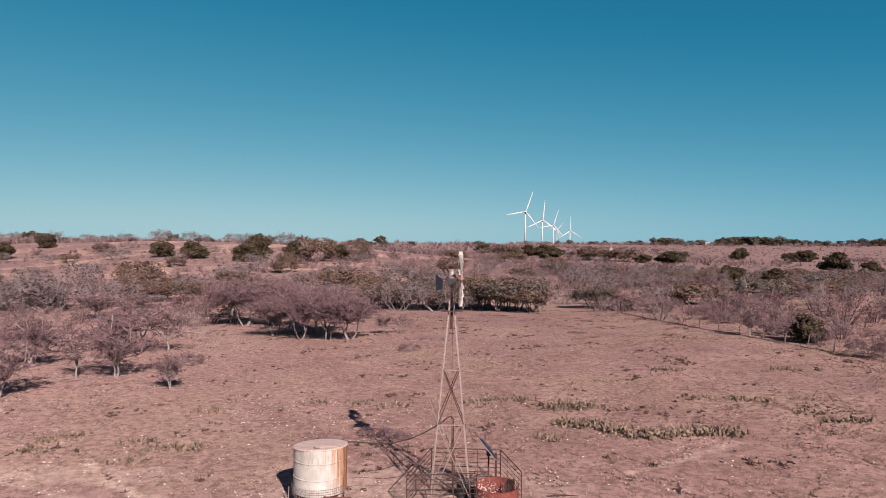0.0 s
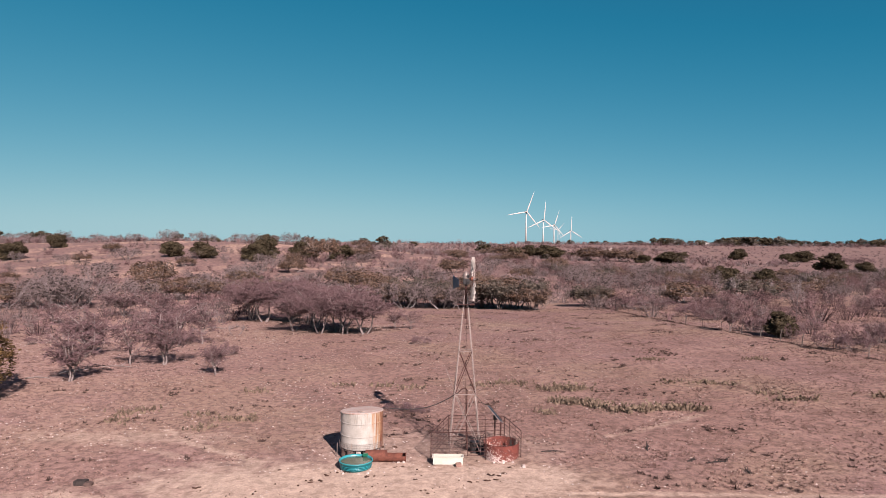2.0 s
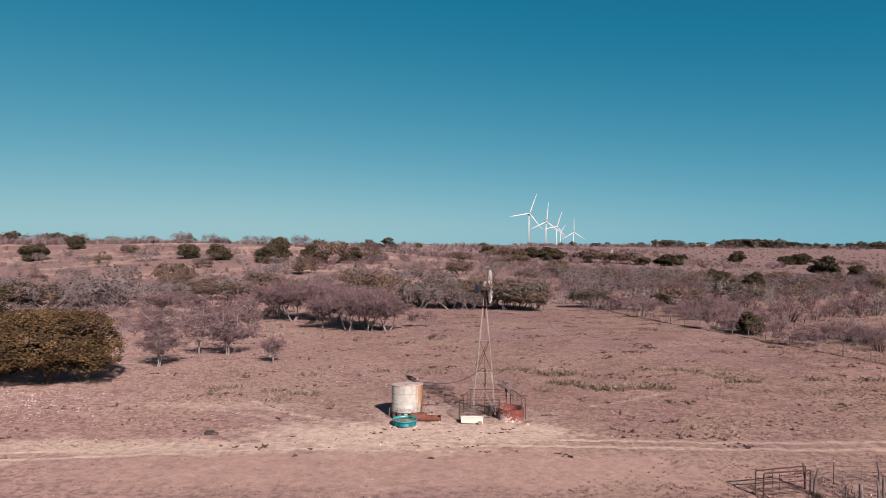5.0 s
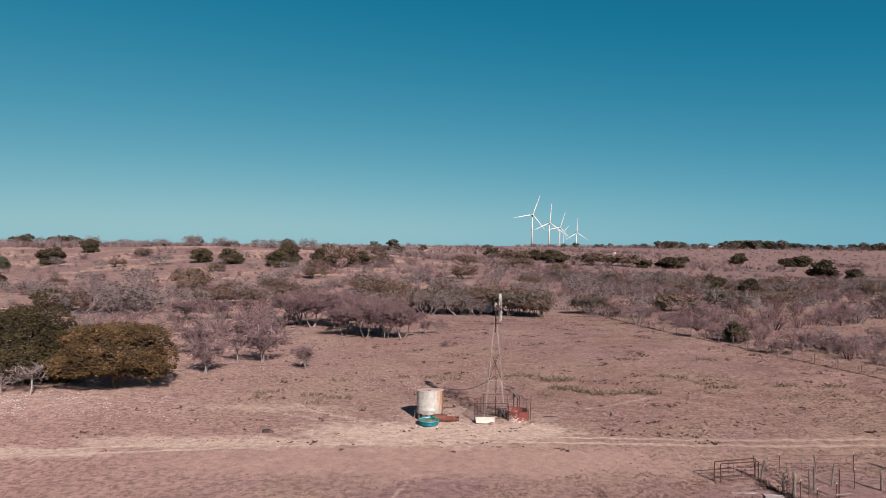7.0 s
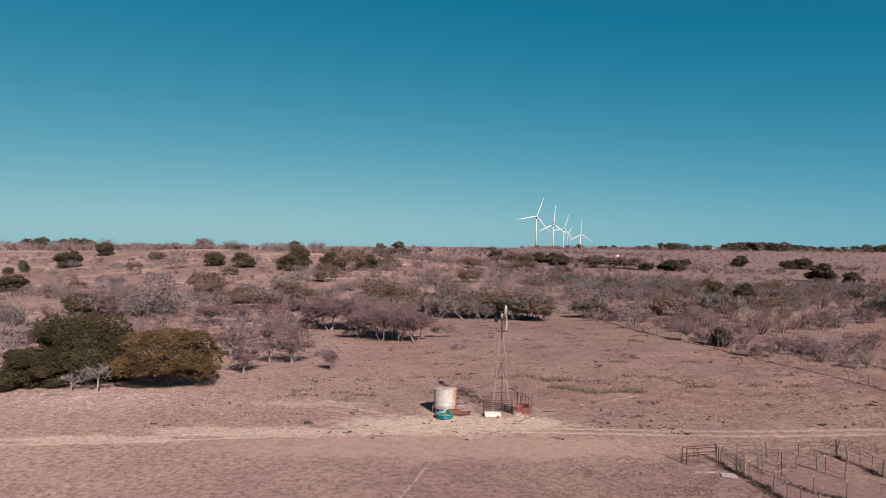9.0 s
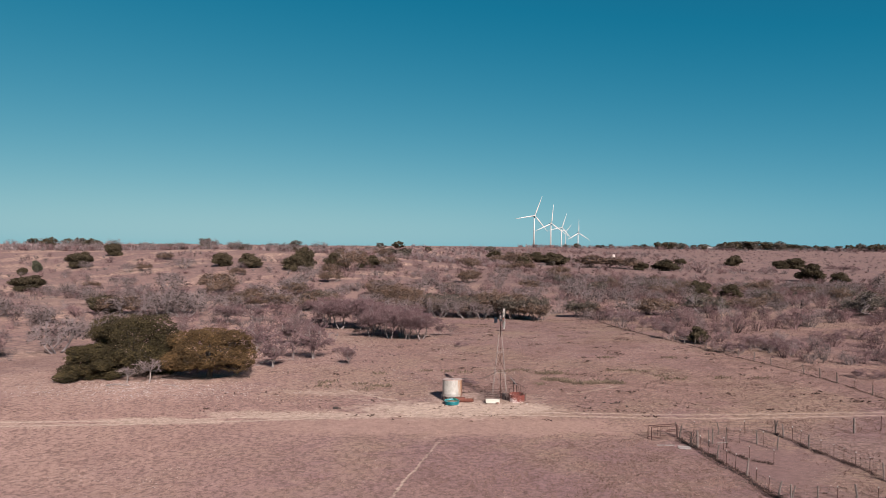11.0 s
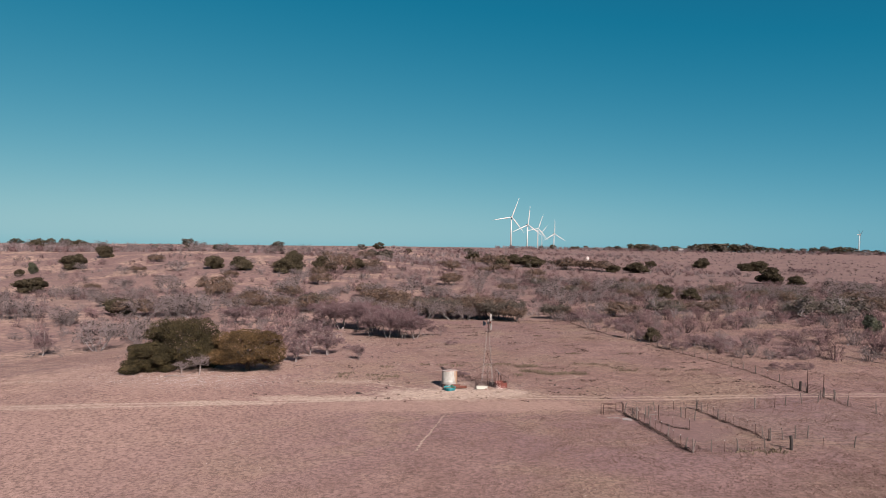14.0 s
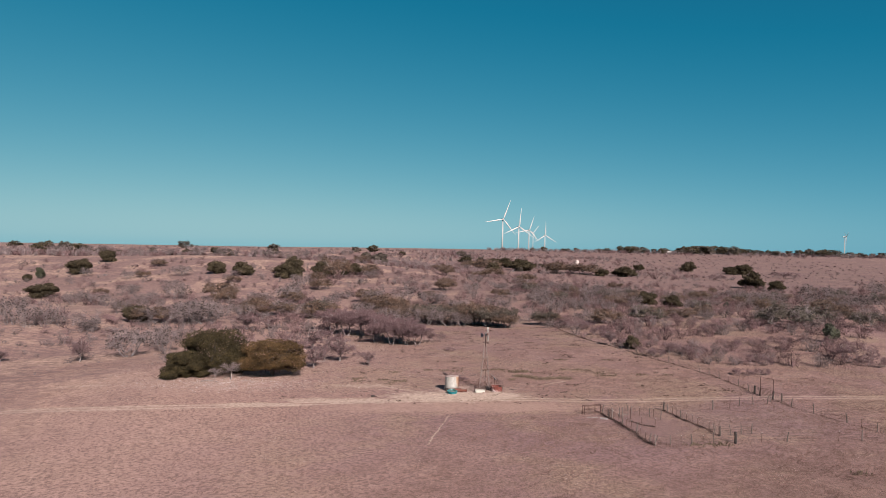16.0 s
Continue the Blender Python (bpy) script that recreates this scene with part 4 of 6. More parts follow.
for x, y, h, w, s in ((51.9, 61.0, 8.1, 3.2, 97), (-29.6, 54.2, 1.9, 3.0, 99)):
    snag = empty("dead_tree", (0, 0, 0), "bleached dead tree with bare broken limbs", "dead tree")
    shapes, lines, wands = skeleton(s, stems=1 + (s == 99), spread=0.4, fork=0.45, low=0.4, limbs=6, boughs=3, thick=0.018)
    for sh in shapes:
        part("trunk", sh, PALE_BARK, snag, smooth=True)
    crown = new("crown", arrays("crown", *joined_faces(wands, *twig_spray(s, lines, 7, 0.10, 0.004)), PALE_BARK))
    crown.parent = snag
    tagged(crown, "broken bleached branches")
    snag.matrix_basis = Matrix.Translation((x, y, ground(x, y) - 0.05)) @ Matrix.Diagonal((w, w, h, 1))


def scattered(name, protos, xs, ys, hs, ws, material, label, category, seed=5):
    """One object of many small plants."""
    rng = np.random.RandomState(seed)
    VV, FF, base = [], [], 0
    zs = land(xs, ys)
    for i in range(len(xs)):
        V, F = protos[i % len(protos)]
        a = rng.uniform(0, 6.28)
        c, s = math.cos(a), math.sin(a)
        P = np.stack([(V[:, 0] * c - V[:, 1] * s) * ws[i] + xs[i], (V[:, 0] * s + V[:, 1] * c) * ws[i] + ys[i], V[:, 2] * hs[i] + zs[i]], -1)
        VV.append(P)
        FF.append(F + base)
        base += len(V)
    return tagged(new(name, arrays(name, np.concatenate(VV), np.concatenate(FF), material)), label, category, kind="stuff")


def twig_arrays(seed, stems, limbs, boughs, each, length, width, low=0.06, foot=40):
    """A cheap dome of stems and twigs for brush that is seen from afar."""
    rng = np.random.RandomState(seed)
    n = stems * limbs
    a = rng.uniform(0, 6.28, n)
    reach = np.sqrt(rng.uniform(0.02, 0.85, n)) * 0.42
    ends = np.stack([np.cos(a) * reach, np.sin(a) * reach, (low + (1 - low) * np.sqrt(1 - (reach / 0.5) ** 2)) * rng.uniform(0.6, 0.98, n)], -1)
    feet = np.stack([ends[:, 0] * 0.3, ends[:, 1] * 0.3, 0 * a - 0.02], -1)
    V1, F1 = slivers(rng, feet, unit(ends - feet), np.linalg.norm(ends - feet, axis=1) * 1.1, width * 1.9)
    f = rng.uniform(0.35, 1.0, (n, boughs))[..., None]
    starts = (feet[:, None] + (ends - feet)[:, None] * f).reshape(-1, 3)
    tips = starts + unit(rng.normal(size=starts.shape) * (1, 1, 0.6) + (0, 0, 0.35)) * rng.uniform(0.08, 0.2, (len(starts), 1))
    tips[:, 2] = np.clip(tips[:, 2], 0.03, 1.0)
    V2, F2 = slivers(rng, starts, unit(tips - starts), np.linalg.norm(tips - starts, axis=1), width * 1.35)
    V3, F3 = twig_spray(seed, np.stack([starts, (starts + tips) / 2, tips], 1), each, length, width)
    # dead growth about the foot, thickened with added slivers that shade the gaps
    m = foot
    a, r = rng.uniform(0, 6.28, m), np.sqrt(rng.rand(m)) * 0.42
    base = np.stack([np.cos(a) * r, np.sin(a) * r, 0 * a - 0.02], -1)
    V4, F4 = slivers(rng, base, unit(rng.normal(size=base.shape) + (0, 0, 0.6)), rng.uniform(0.12, 0.3, m), 0.02)
    k1, k2 = len(V1), len(V1) + len(V2)
    return np.concatenate([V1, V2, V3, V4]), np.concatenate([F1, F2 + k1, F3 + k2, F4 + k2 + len(V3)])


def spaced(xs, ys, ws, share):
    """Which of the plants stand clear of those before them by a share of their widths."""
    kept = []
    for i in range(len(xs)):
        k = np.array(kept, int)
        if not kept or np.all(np.hypot(xs[k] - xs[i], ys[k] - ys[i]) > share * (ws[k] + ws[i]) / 2):
            kept.append(i)
    return np.array(kept)


rng = np.random.RandomState(8)
FENCE_X = lambda y: np.interp(y, [-9, 8, 21, 36, 58, 95, 130], [46, 45.5, 43, 39, 34.4, 33, 34])
# the thicket beyond the fence
bx, by = rng.uniform(26, 330, 8000), rng.uniform(18, 360, 8000)
patchy = np.array([noise.noise((a * 0.03, b * 0.03, 0)) for a, b in zip(bx, by)])
keep = (bx > FENCE_X(by) + 7) & (bx < 60 + by * 0.95) & (patchy > np.where(by < 60, -0.02, -0.25)) & (rng.rand(8000) < np.where(by > 300, 0.4, 0.9))
bx, by = bx[keep], by[keep]
mid_brush = [twig_arrays(k, 6, 2, 4, 7, 0.10, 0.0075, foot=30) for k in (101, 102, 103, 104)]
dome_brush = [twig_arrays(k, 7, 3, 5, 7, 0.085, 0.0062, foot=30) for k in (105, 106, 107, 108)]
ey = np.concatenate([rng.uniform(20, 40, 60), rng.uniform(44, 52, 30), rng.uniform(58, 90, 40)])
ex = FENCE_X(ey) + 6.0 + np.abs(rng.normal(0, 7, 130))
bx, by = np.concatenate([ex, bx]), np.concatenate([ey, by])
hs = rng.uniform(1.2, 2.15, len(bx)) ** 2
hs[:130] *= 0.7
wide = hs * rng.uniform(1.3, 1.9, len(bx))
clear = spaced(bx, by, wide, 0.62)[:1150]
bx, by, hs, wide, half = bx[clear], by[clear], hs[clear], wide[clear], len(clear) // 3
mixed = rng.permutation(len(clear))
bx, by, hs, wide = bx[mixed], by[mixed], hs[mixed], wide[mixed]
scattered("thicket", dome_brush, bx[half:], by[half:], hs[half:], wide[half:], THICKET_TWIG, "dense purple-brown leafless thicket beyond the fence", "thicket")
scattered("grey_thicket", dome_brush, bx[:half], by[:half], hs[:half], wide[:half], THICKET_GREY, "grey leafless scrub mixed into the thicket", "thicket", 6)
# lighter scrub behind the field, in the valley and on the hill
lx, ly = rng.uniform(-330, 60, 3600), rng.uniform(62, 350, 3600)
patchy = np.array([noise.noise((a * 0.025, b * 0.025, 4)) for a, b in zip(lx, ly)])
density = np.where(ly < 210, 0.9, 0.25) * (patchy > -0.12)
keep = (rng.rand(3600) < density) & (lx > -60 - ly * 0.75) & ~((lx > -36) & (lx < 30) & (ly < 112))
lx, ly = lx[keep][:1150], ly[keep][:1150]
hs = rng.uniform(1.2, 4.4, len(lx))
wide, half = hs * rng.uniform(1.2, 2.1, len(lx)), len(lx) // 2
scattered("brown_valley_scrub", mid_brush, lx[half:], ly[half:], hs[half:], wide[half:], THICKET_TWIG, "purple-brown leafless scrub in the shallow valley", "scrub", 17)
scattered("valley_scrub", mid_brush, lx[:half], ly[:half], hs[:half], wide[:half], THICKET_GREY, "grey and brown leafless scrub in the shallow valley", "scrub", 7)
# brush up the middle of the slope
mx, my = rng.uniform(-90, 130, 520), rng.uniform(120, 420, 520)
hs = rng.uniform(1.0, 2.1, 520) ** 2
scattered("slope_brush", mid_brush, mx, my, hs, hs * rng.uniform(1.3, 2.1, 520), THICKET_TWIG, "purple-brown leafless brush on the slope behind the field", "brush", 21)
vx, vy = rng.uniform(-150, -52, 150), rng.uniform(14, 120, 150)
hs = rng.uniform(0.6, 1.6, 150) ** 2
scattered("west_scrub", mid_brush, vx, vy, hs, hs * rng.uniform(1.4, 2.6, 150), THICKET_GREY, "low grey scrub strewn over the west slope", "scrub", 23)
# brush along the skyline
far_brush = [twig_arrays(k, 4, 3, 2, 3, 0.12, 0.016, foot=8) for k in (111, 112, 113)]
sx = np.concatenate([rng.uniform(-480, 120, 620), rng.uniform(-60, 280, 760), rng.uniform(-420, 40, 900), rng.uniform(120, 1000, 1000)])
sy = np.concatenate([rng.uniform(385, 700, 620), rng.uniform(440, 800, 760), 380 + np.abs(rng.normal(0, 40, 900)), 1080 + rng.normal(0, 45, 1000)])
hs = np.concatenate([rng.uniform(2, 5.5, 1380) * rng.uniform(0.6, 1.2, 1380), rng.uniform(1.8, 5.4, 900), rng.uniform(2, 7.5, 1000)])
hs *= 1 + 0.55 * np.array([noise.noise((a * 0.022, b * 0.012, 5)) for a, b in zip(sx, sy)])
wide = hs * rng.uniform(1.3, 2.4, len(sx))
scattered("skyline_brush", far_brush, sx[::2], sy[::2], hs[::2], wide[::2], THICKET_TWIG, "far leafless brush along the skyline", "woods", 9)
scattered("grey_skyline_brush", far_brush, sx[1::2], sy[1::2], hs[1::2] * 1.1, wide[1::2], GREY_TWIG, "far grey leafless brush along the skyline", "woods", 12)
hx, hy = np.concatenate([rng.uniform(-380, 640, 1700), rng.uniform(60, 620, 700)]), np.concatenate([rng.uniform(215, 1040, 1700), rng.uniform(330, 1040, 700)])
hs = rng.uniform(0.6, 2.3, 2400)
hw = hs * rng.uniform(1.6, 4.0, 2400)
scattered("hill_scrub", far_brush, hx[::2], hy[::2], hs[::2], hw[::2], THICKET_TWIG, "low dark scrub dotted over the far slopes", "scrub", 13)
scattered("grey_hill_scrub", far_brush, hx[1::2], hy[1::2], hs[1::2] * 1.2, hw[1::2], THICKET_GREY, "low grey scrub dotted over the far slopes", "scrub", 14)
far_crowns = [leaf_crown(k, leaves=420, size=0.06, low=0.0, lobes=7, lump=0.5, gap=-0.15)[:2] for k in (121, 122, 123)]
ox, oy = np.concatenate([rng.uniform(200, 930, 120), rng.uniform(-450, 120, 50)]), np.concatenate([1095 + rng.normal(0, 22, 120), rng.uniform(400, 720, 50)])
hs = np.concatenate([rng.uniform(4, 11.5, 120), rng.uniform(4, 7, 50)])
hs *= 1 + 1.1 * np.array([noise.noise((a * 0.014, 3.3, 5)) for a in ox])
# half the skyline oaks take the dull leaf, haze put into their colour
scattered("dull_skyline_oaks", far_crowns, ox[::2], oy[::2], hs[::2], hs[::2] * rng.uniform(1.3, 2.6, 85), LEAF_DULL, "far oaks along the skyline, leaves greyed for haze", "woods", 30)
scattered("skyline_oaks", far_crowns, ox[1::2], oy[1::2], hs[1::2], hs[1::2] * rng.uniform(1.3, 2.4, 85), LEAF, "far dark oaks along the skyline", "woods", 10)

# prickly pear: pads standing on pads
CACTUS = [
    (7.8, 12.0), (9.1, 11.6), (10.2, 10.4), (11.3, 9.4), (12.5, 9.1), (14.0, 9.5), (15.4, 9.7), (16.7, 9.4), (7.7, 16.5), (9.0, 16.8), (9.9, 16.4),
    (3.8, 19.1), (5.4, 18.7), (20.5, 18.1), (22.2, 17.4), (24.4, 11.6), (25.9, 11.8), (6.0, 8.6), (19.4, 29.3), (17.4, 55.8), (-9.3, 18.2), (-6.1, 18.2),
    (-3.6, 17.3), (-23.3, 8.8), (-22.7, 6.8), (-22.0, 9.5), (-17.9, 8.5), (-15.8, 7.4), (-14.3, 7.4), (-16.6, 5.1), (-16.1, 15.9), (18.3, 18.7),
    (20.4, 29.2), (2.1, 17.9), (29.9, 28.1), (27.0, -33.0), (25.3, -32.9), (23.2, -32.8), (31.9, 12.2), (36.8, 11.8), (24.1, 13.9), (36.4, -44.6),
]
rng = np.random.RandomState(14)
pad_shape = Shape()
pad_shape.v = [Vector((math.cos(q * 0.785) * 0.75, 0, math.sin(q * 0.785))) for q in range(8)] + [Vector((0, 0.2, 0)), Vector((0, -0.2, 0))]
pad_shape.f = [f for q in range(8) for f in (((q + 1) % 8, q, 8), (q, (q + 1) % 8, 9))]
pad_data = pad_shape.data("pad", PAD)
for cx, cy in CACTUS:
    dense = 7 < cx < 17.5 and 8 < cy < 17.5
    thing = empty("prickly_pear", (cx, cy, ground(cx, cy) - 0.03), "dense low prickly pear patch in dry grass" if dense else "scattered low prickly pear in dry grass", "cactus", "prickly pears")
    for k in range(70 if dense else 34):
        p = Vector((rng.normal(0, 0.62), rng.normal(0, 0.40), 0))
        up = Vector((rng.normal(0, 0.35), rng.normal(0, 0.35), 1)).normalized()
        h = 0.0
        for j in range(rng.randint(1, 4 if dense else 3)):
            r = rng.uniform(0.075, 0.13)
            c = p + up * (h + r * 0.9)
            yaw = rng.uniform(0, 6.28)
            s = up.cross(Vector((math.cos(yaw), math.sin(yaw), 0))).normalized()
            t = up.cross(s)
            ob = new("pad", pad_data)
            ob.parent = thing
            ob.matrix_basis = Matrix.Translation(c) @ Matrix((s, t, up)).transposed().to_4x4() @ Matrix.Diagonal((r, r, r, 1))
            h += r * 1.7
            up = (up + Vector(rng.normal(0, 0.3, 3))).normalized()

# dry grass: tussocks of many blades, with short sward between them
rng = np.random.RandomState(15)


def sward(count, blades, seed, low, high, spread, slim, west=-100):
    """Fans of blades over the field, clear of lane, yard, path and pens."""
    r = np.random.RandomState(seed)
    y = -62 + 160 * r.rand(count) ** 1.12
    y = y - np.where(y < -54, r.uniform(0, 18, count), 0)
    x = -10 + (55 + 0.48 * (y + 62)) * r.uniform(-1, 1, count)
    broad = np.array([noise.noise((a * 0.06, b * 0.06, 3)) + 0.6 * noise.noise((a * 0.35, b * 0.35, 9)) for a, b in zip(x, y)])
    lane_y = np.interp(x, [-100, -74, -49, -37, -24, -10, 4, 22, 46, 100], [-13.6, -12.9, -11.8, -10.7, -8.6, -7.0, -6.9, -7.2, -7.6, -8.0])
    dice = r.uniform(0.3, 1.3, count)
    grazed = np.clip((4 - x) / 22, 0, 1) * np.clip((-9 - y) / 5, 0, 1)
    clear = (np.abs(y - lane_y) > 1.4) & (((x + 5) / 13) ** 2 + ((y + 4.5) / 4.2) ** 2 > 1) & (((x + 1.5) / 7.5) ** 2 + ((y - 0.5) / 3.8) ** 2 > dice) & (np.hypot(x, y) > 2)
    clear &= ~((np.abs(x - 0.24 * y + 3) < 0.3) & (y < -15) & (y > -32))
    clear &= (((x - 21.5) / 4.6) ** 2 + ((y + 23) / 8) ** 2 > dice) & (((x + 6) / 23) ** 2 + ((y + 11.5) / 4.4) ** 2 > dice)
    clear &= x > west + r.uniform(0, 20, count)
    clear &= broad > r.uniform(-1.2, 0.2, count) + 0.2 * grazed + np.clip((-25 - x) / 90, 0, 0.4)
    x, y, broad, grazed = x[clear], y[clear], broad[clear], grazed[clear]
    n = len(x)
    tall = (r.uniform(low, high, n) * (1 + 0.5 * np.maximum(broad, 0)) * (1 - 0.35 * grazed))[:, None]
    ang = r.uniform(0, 6.28, (n, 1)) + np.arange(blades)[None] * (6.283 / blades) + r.uniform(-0.5, 0.5, (n, blades))
    ca, sa, z = np.cos(ang), np.sin(ang), (land(x, y) - 0.02)[:, None] + 0 * ang
    reach, width = tall * r.uniform(0.3, spread, (n, blades)) + 0.02, tall * r.uniform(0.6, 1.2, (n, blades)) * slim + 0.01
    X, Y = x[:, None] + ca * tall * 0.25, y[:, None] + sa * tall * 0.25
    V = np.stack([np.stack([X - sa * width, Y + ca * width, z], -1), np.stack([X + sa * width, Y - ca * width, z], -1),
                  np.stack([X + ca * reach, Y + sa * reach, z + 0.02 + tall * r.uniform(0.6, 1.2, (n, blades))], -1)], 2).reshape(-1, 3)
    return V


V = np.concatenate([sward(190000, 6, 15, 0.04, 0.10, 1.4, 0.36), sward(110000, 3, 16, 0.03, 0.06, 1.8, 0.45), sward(150000, 5, 17, 0.035, 0.085, 1.4, 0.38, -6)])
tagged(new("dry_grass", arrays("dry_grass", V, np.arange(len(V)).reshape(-1, 3), STRAW)), "tussocks of short dry winter grass", "grass", kind="stuff")
# dark clumps in small drifts: dead growth, and tussock shade put in as colour
rng = np.random.RandomState(77)
wx, wy = rng.uniform(-34, 46, 26000), -10 + 112 * rng.rand(26000) ** 0.9
drift = np.array([noise.noise((a * 0.16, b * 0.30, 21)) + 0.7 * noise.noise((a * 0.9, b * 0.9, 22)) for a, b in zip(wx, wy)])
keep = (drift > 0.34 + rng.uniform(0, 0.25, 26000)) & (wx < FENCE_X(wy) - 1) & (((wx + 4) / 12) ** 2 + ((wy + 4) / 6.5) ** 2 > 1)
wx, wy = wx[keep][:2600], wy[keep][:2600]
tufts = []
for k in range(5):
    a, r0 = rng.uniform(0, 6.28, 16), np.sqrt(rng.rand(16)) * 0.35
    feet = np.stack([np.cos(a) * r0, np.sin(a) * r0, 0 * a - 0.05], -1)
    tufts.append(slivers(rng, feet, unit(rng.normal(size=(16, 3)) * (1, 1, 0.5) + (0, 0, 0.8)), rng.uniform(0.5, 1.1, 16), 0.22))
size = rng.uniform(0.10, 0.26, len(wx))
scattered("dead_growth", tufts, wx, wy, size, size * rng.uniform(0.9, 1.6, len(wx)), WEED_SHADE, "small dark clumps for dead growth and tussock shade over the field", "weeds", 78)


def stones(name, xs, ys, size, label, seed):
    r = np.random.RandomState(seed)
    octa = np.array([(1, 0, 0), (-1, 0, 0), (0, 1, 0), (0, -1, 0), (0, 0, 0.7), (0, 0, -0.5)])
    face = np.array([(0, 2, 4), (2, 1, 4), (1, 3, 4), (3, 0, 4), (2, 0, 5), (1, 2, 5), (3, 1, 5), (0, 3, 5)])
    n = len(xs)
    P = octa[None] * (size * r.uniform(0.4, 1.5, (n, 1)) ** 1.5)[:, :, None] * r.uniform(0.6, 1.3, (n, 6, 1))
    P = P + np.stack([xs, ys, land(xs, ys) + size * 0.1], -1)[:, None]
    F = (face[None] + 6 * np.arange(n)[:, None, None]).reshape(-1, 3)
    return tagged(new(name, arrays(name, P.reshape(-1, 3), F, LIMESTONE)), label, "stones", kind="stuff")


sx, sy = rng.uniform(-70, 16, 34000), rng.uniform(-3, 66, 34000)
pick = np.array([noise.noise((a * 0.1, b * 0.1, 2)) for a, b in zip(sx, sy)]) > rng.uniform(-0.3, 0.6, 34000)
stones("limestone_stones", sx[pick], sy[pick], 0.037, "white limestone stones strewn over the grass", 16)
stones("broken_stones", rng.normal(-45, 9, 3200), rng.normal(3.0, 2.6, 3200), 0.05, "pale broken stones below the big oaks", 18)
sx, sy = rng.uniform(-60, 46, 11000), -8 + 83 * rng.rand(11000)
stones("stone_litter", sx, sy, 0.036, "pale small stones about the field", 17)

# ---- the well: windmill, tanks and troughs ----
mill = empty("windmill", (0, 0, ground(0, 0)), "old steel farm windmill with four-legged lattice tower", "windmill")
BASE, TOP, HIGH = 0.88, 0.12, 8.25


def leg_at(i, j, z):
    w = BASE + (TOP - BASE) * z / HIGH
    return Vector((i * w, j * w, z))


for i, j in ((-1, -1), (1, -1), (1, 1), (-1, 1)):
    sh = Shape()
    a, b = leg_at(i, j, -0.1), leg_at(i, j, HIGH + 0.5)
    sh.bar(a, b, 0.05, 0.012, up=(0, 1, 0))
    sh.bar(a + Vector((i * 0.03, -j * 0.03, 0)), b + Vector((i * 0.03, -j * 0.03, 0)), 0.012, 0.05, up=(0, 1, 0))
    part("leg", sh, GALV, mill)
corners = [(-1, -1), (1, -1), (1, 1), (-1, 1)]
for z in (3.31, 5.68):
    for c, d in zip(corners, corners[1:] + corners[:1]):
        part("girt", Shape().bar(leg_at(*c, z), leg_at(*d, z), 0.012, 0.045), GALV, mill)
for z0, z1, skin in ((0.15, 3.31, GALV), (3.31, 5.68, RUST_DARK)):
    for c, d in zip(corners, corners[1:] + corners[:1]):
        part("brace", Shape().bar(leg_at(*c, z0), leg_at(*d, z1), 0.014, 0.042), skin, mill)
        part("brace", Shape().bar(leg_at(*d, z0), leg_at(*c, z1), 0.014, 0.042), skin, mill)
for k in range(4):
    part("plank", Shape().box((-0.5, -0.36 + 0.19 * k, HIGH), (0.5, -0.20 + 0.19 * k, HIGH + 0.035)), RUST_DARK, mill, "rusty board of the work platform")
part("mast", Shape().tube([(0, 0, HIGH - 0.8), (0, 0, 9.4)], [0.055, 0.05], 10), RUST_DARK, mill)
part("pump_rod", Shape().tube([(0.05, 0.02, 0.2), (0.04, 0.02, 9.3)], 0.009, 6), RUST_DARK, mill)
part("gearbox", Shape().box((-0.16, -0.20, 9.38), (0.20, 0.20, 9.72)), DARK_STEEL, mill, bevel=0.04)
part("helmet", Shape().lathe([(0.19, 9.72), (0.19, 9.86), (0.13, 10.05), (0.02, 10.12)], 18), GALV, mill, "pale dented gearbox hood", smooth=True)
HUB = Vector((0.36, -0.12, 9.70))
part("axle", Shape().tube([(0.1, -0.05, 9.68), HUB + Vector((0.12, 0, 0))], 0.05, 10), RUST, mill)
wheel = part("wheel", Shape().tube([HUB - Vector((0.1, 0, 0)), HUB + Vector((0.12, 0, 0))], [0.12, 0.1], 16), RUST, mill, "edge-on fan wheel of curved steel blades")
axis = Vector((1, 0.05, 0)).normalized()
ya = Vector((0, 0, 1)).cross(axis).normalized()
for r in (0.62, 1.08):
    pts = [HUB + (ya * math.cos(2 * math.pi * k / 36) + Vector((0, 0, 1)) * math.sin(2 * math.pi * k / 36)) * r for k in range(37)]
    part("rim", Shape().tube(pts, 0.014, 5, False), GALV, wheel)
for k in range(6):
    a = 2 * math.pi * k / 6 + 0.2
    d = ya * math.cos(a) + Vector((0, 0, 1)) * math.sin(a)
    part("spoke", Shape().tube([HUB + axis * 0.08, HUB + d * 1.08], 0.012, 5), RUST, wheel)
for k in range(18):
    a = 2 * math.pi * k / 18
    d = ya * math.cos(a) + Vector((0, 0, 1)) * math.sin(a)
    s = axis.cross(d)
    sh = Shape()
    for f, r in ((0, 0.50), (1, 1.23)):
        w = 0.05 + 0.05 * f
        for q, bend in ((-1, 0.02), (-0.35, -0.015), (0.35, -0.015), (1, 0.02)):
            face = (s * math.cos(0.75) - axis * math.sin(0.75))
            sh.v.append(HUB + d * r + face * (q * w) + axis * bend)
    for q in range(3):
        sh.f.append((q, q + 1, q + 5, q + 4))
    m = len(sh.v)
    sh.v += [v + axis * 0.004 for v in sh.v]
    sh.f += [tuple(m + i for i in reversed(f)) for f in sh.f]
    part("blade", sh, PALE_BLADE, wheel)
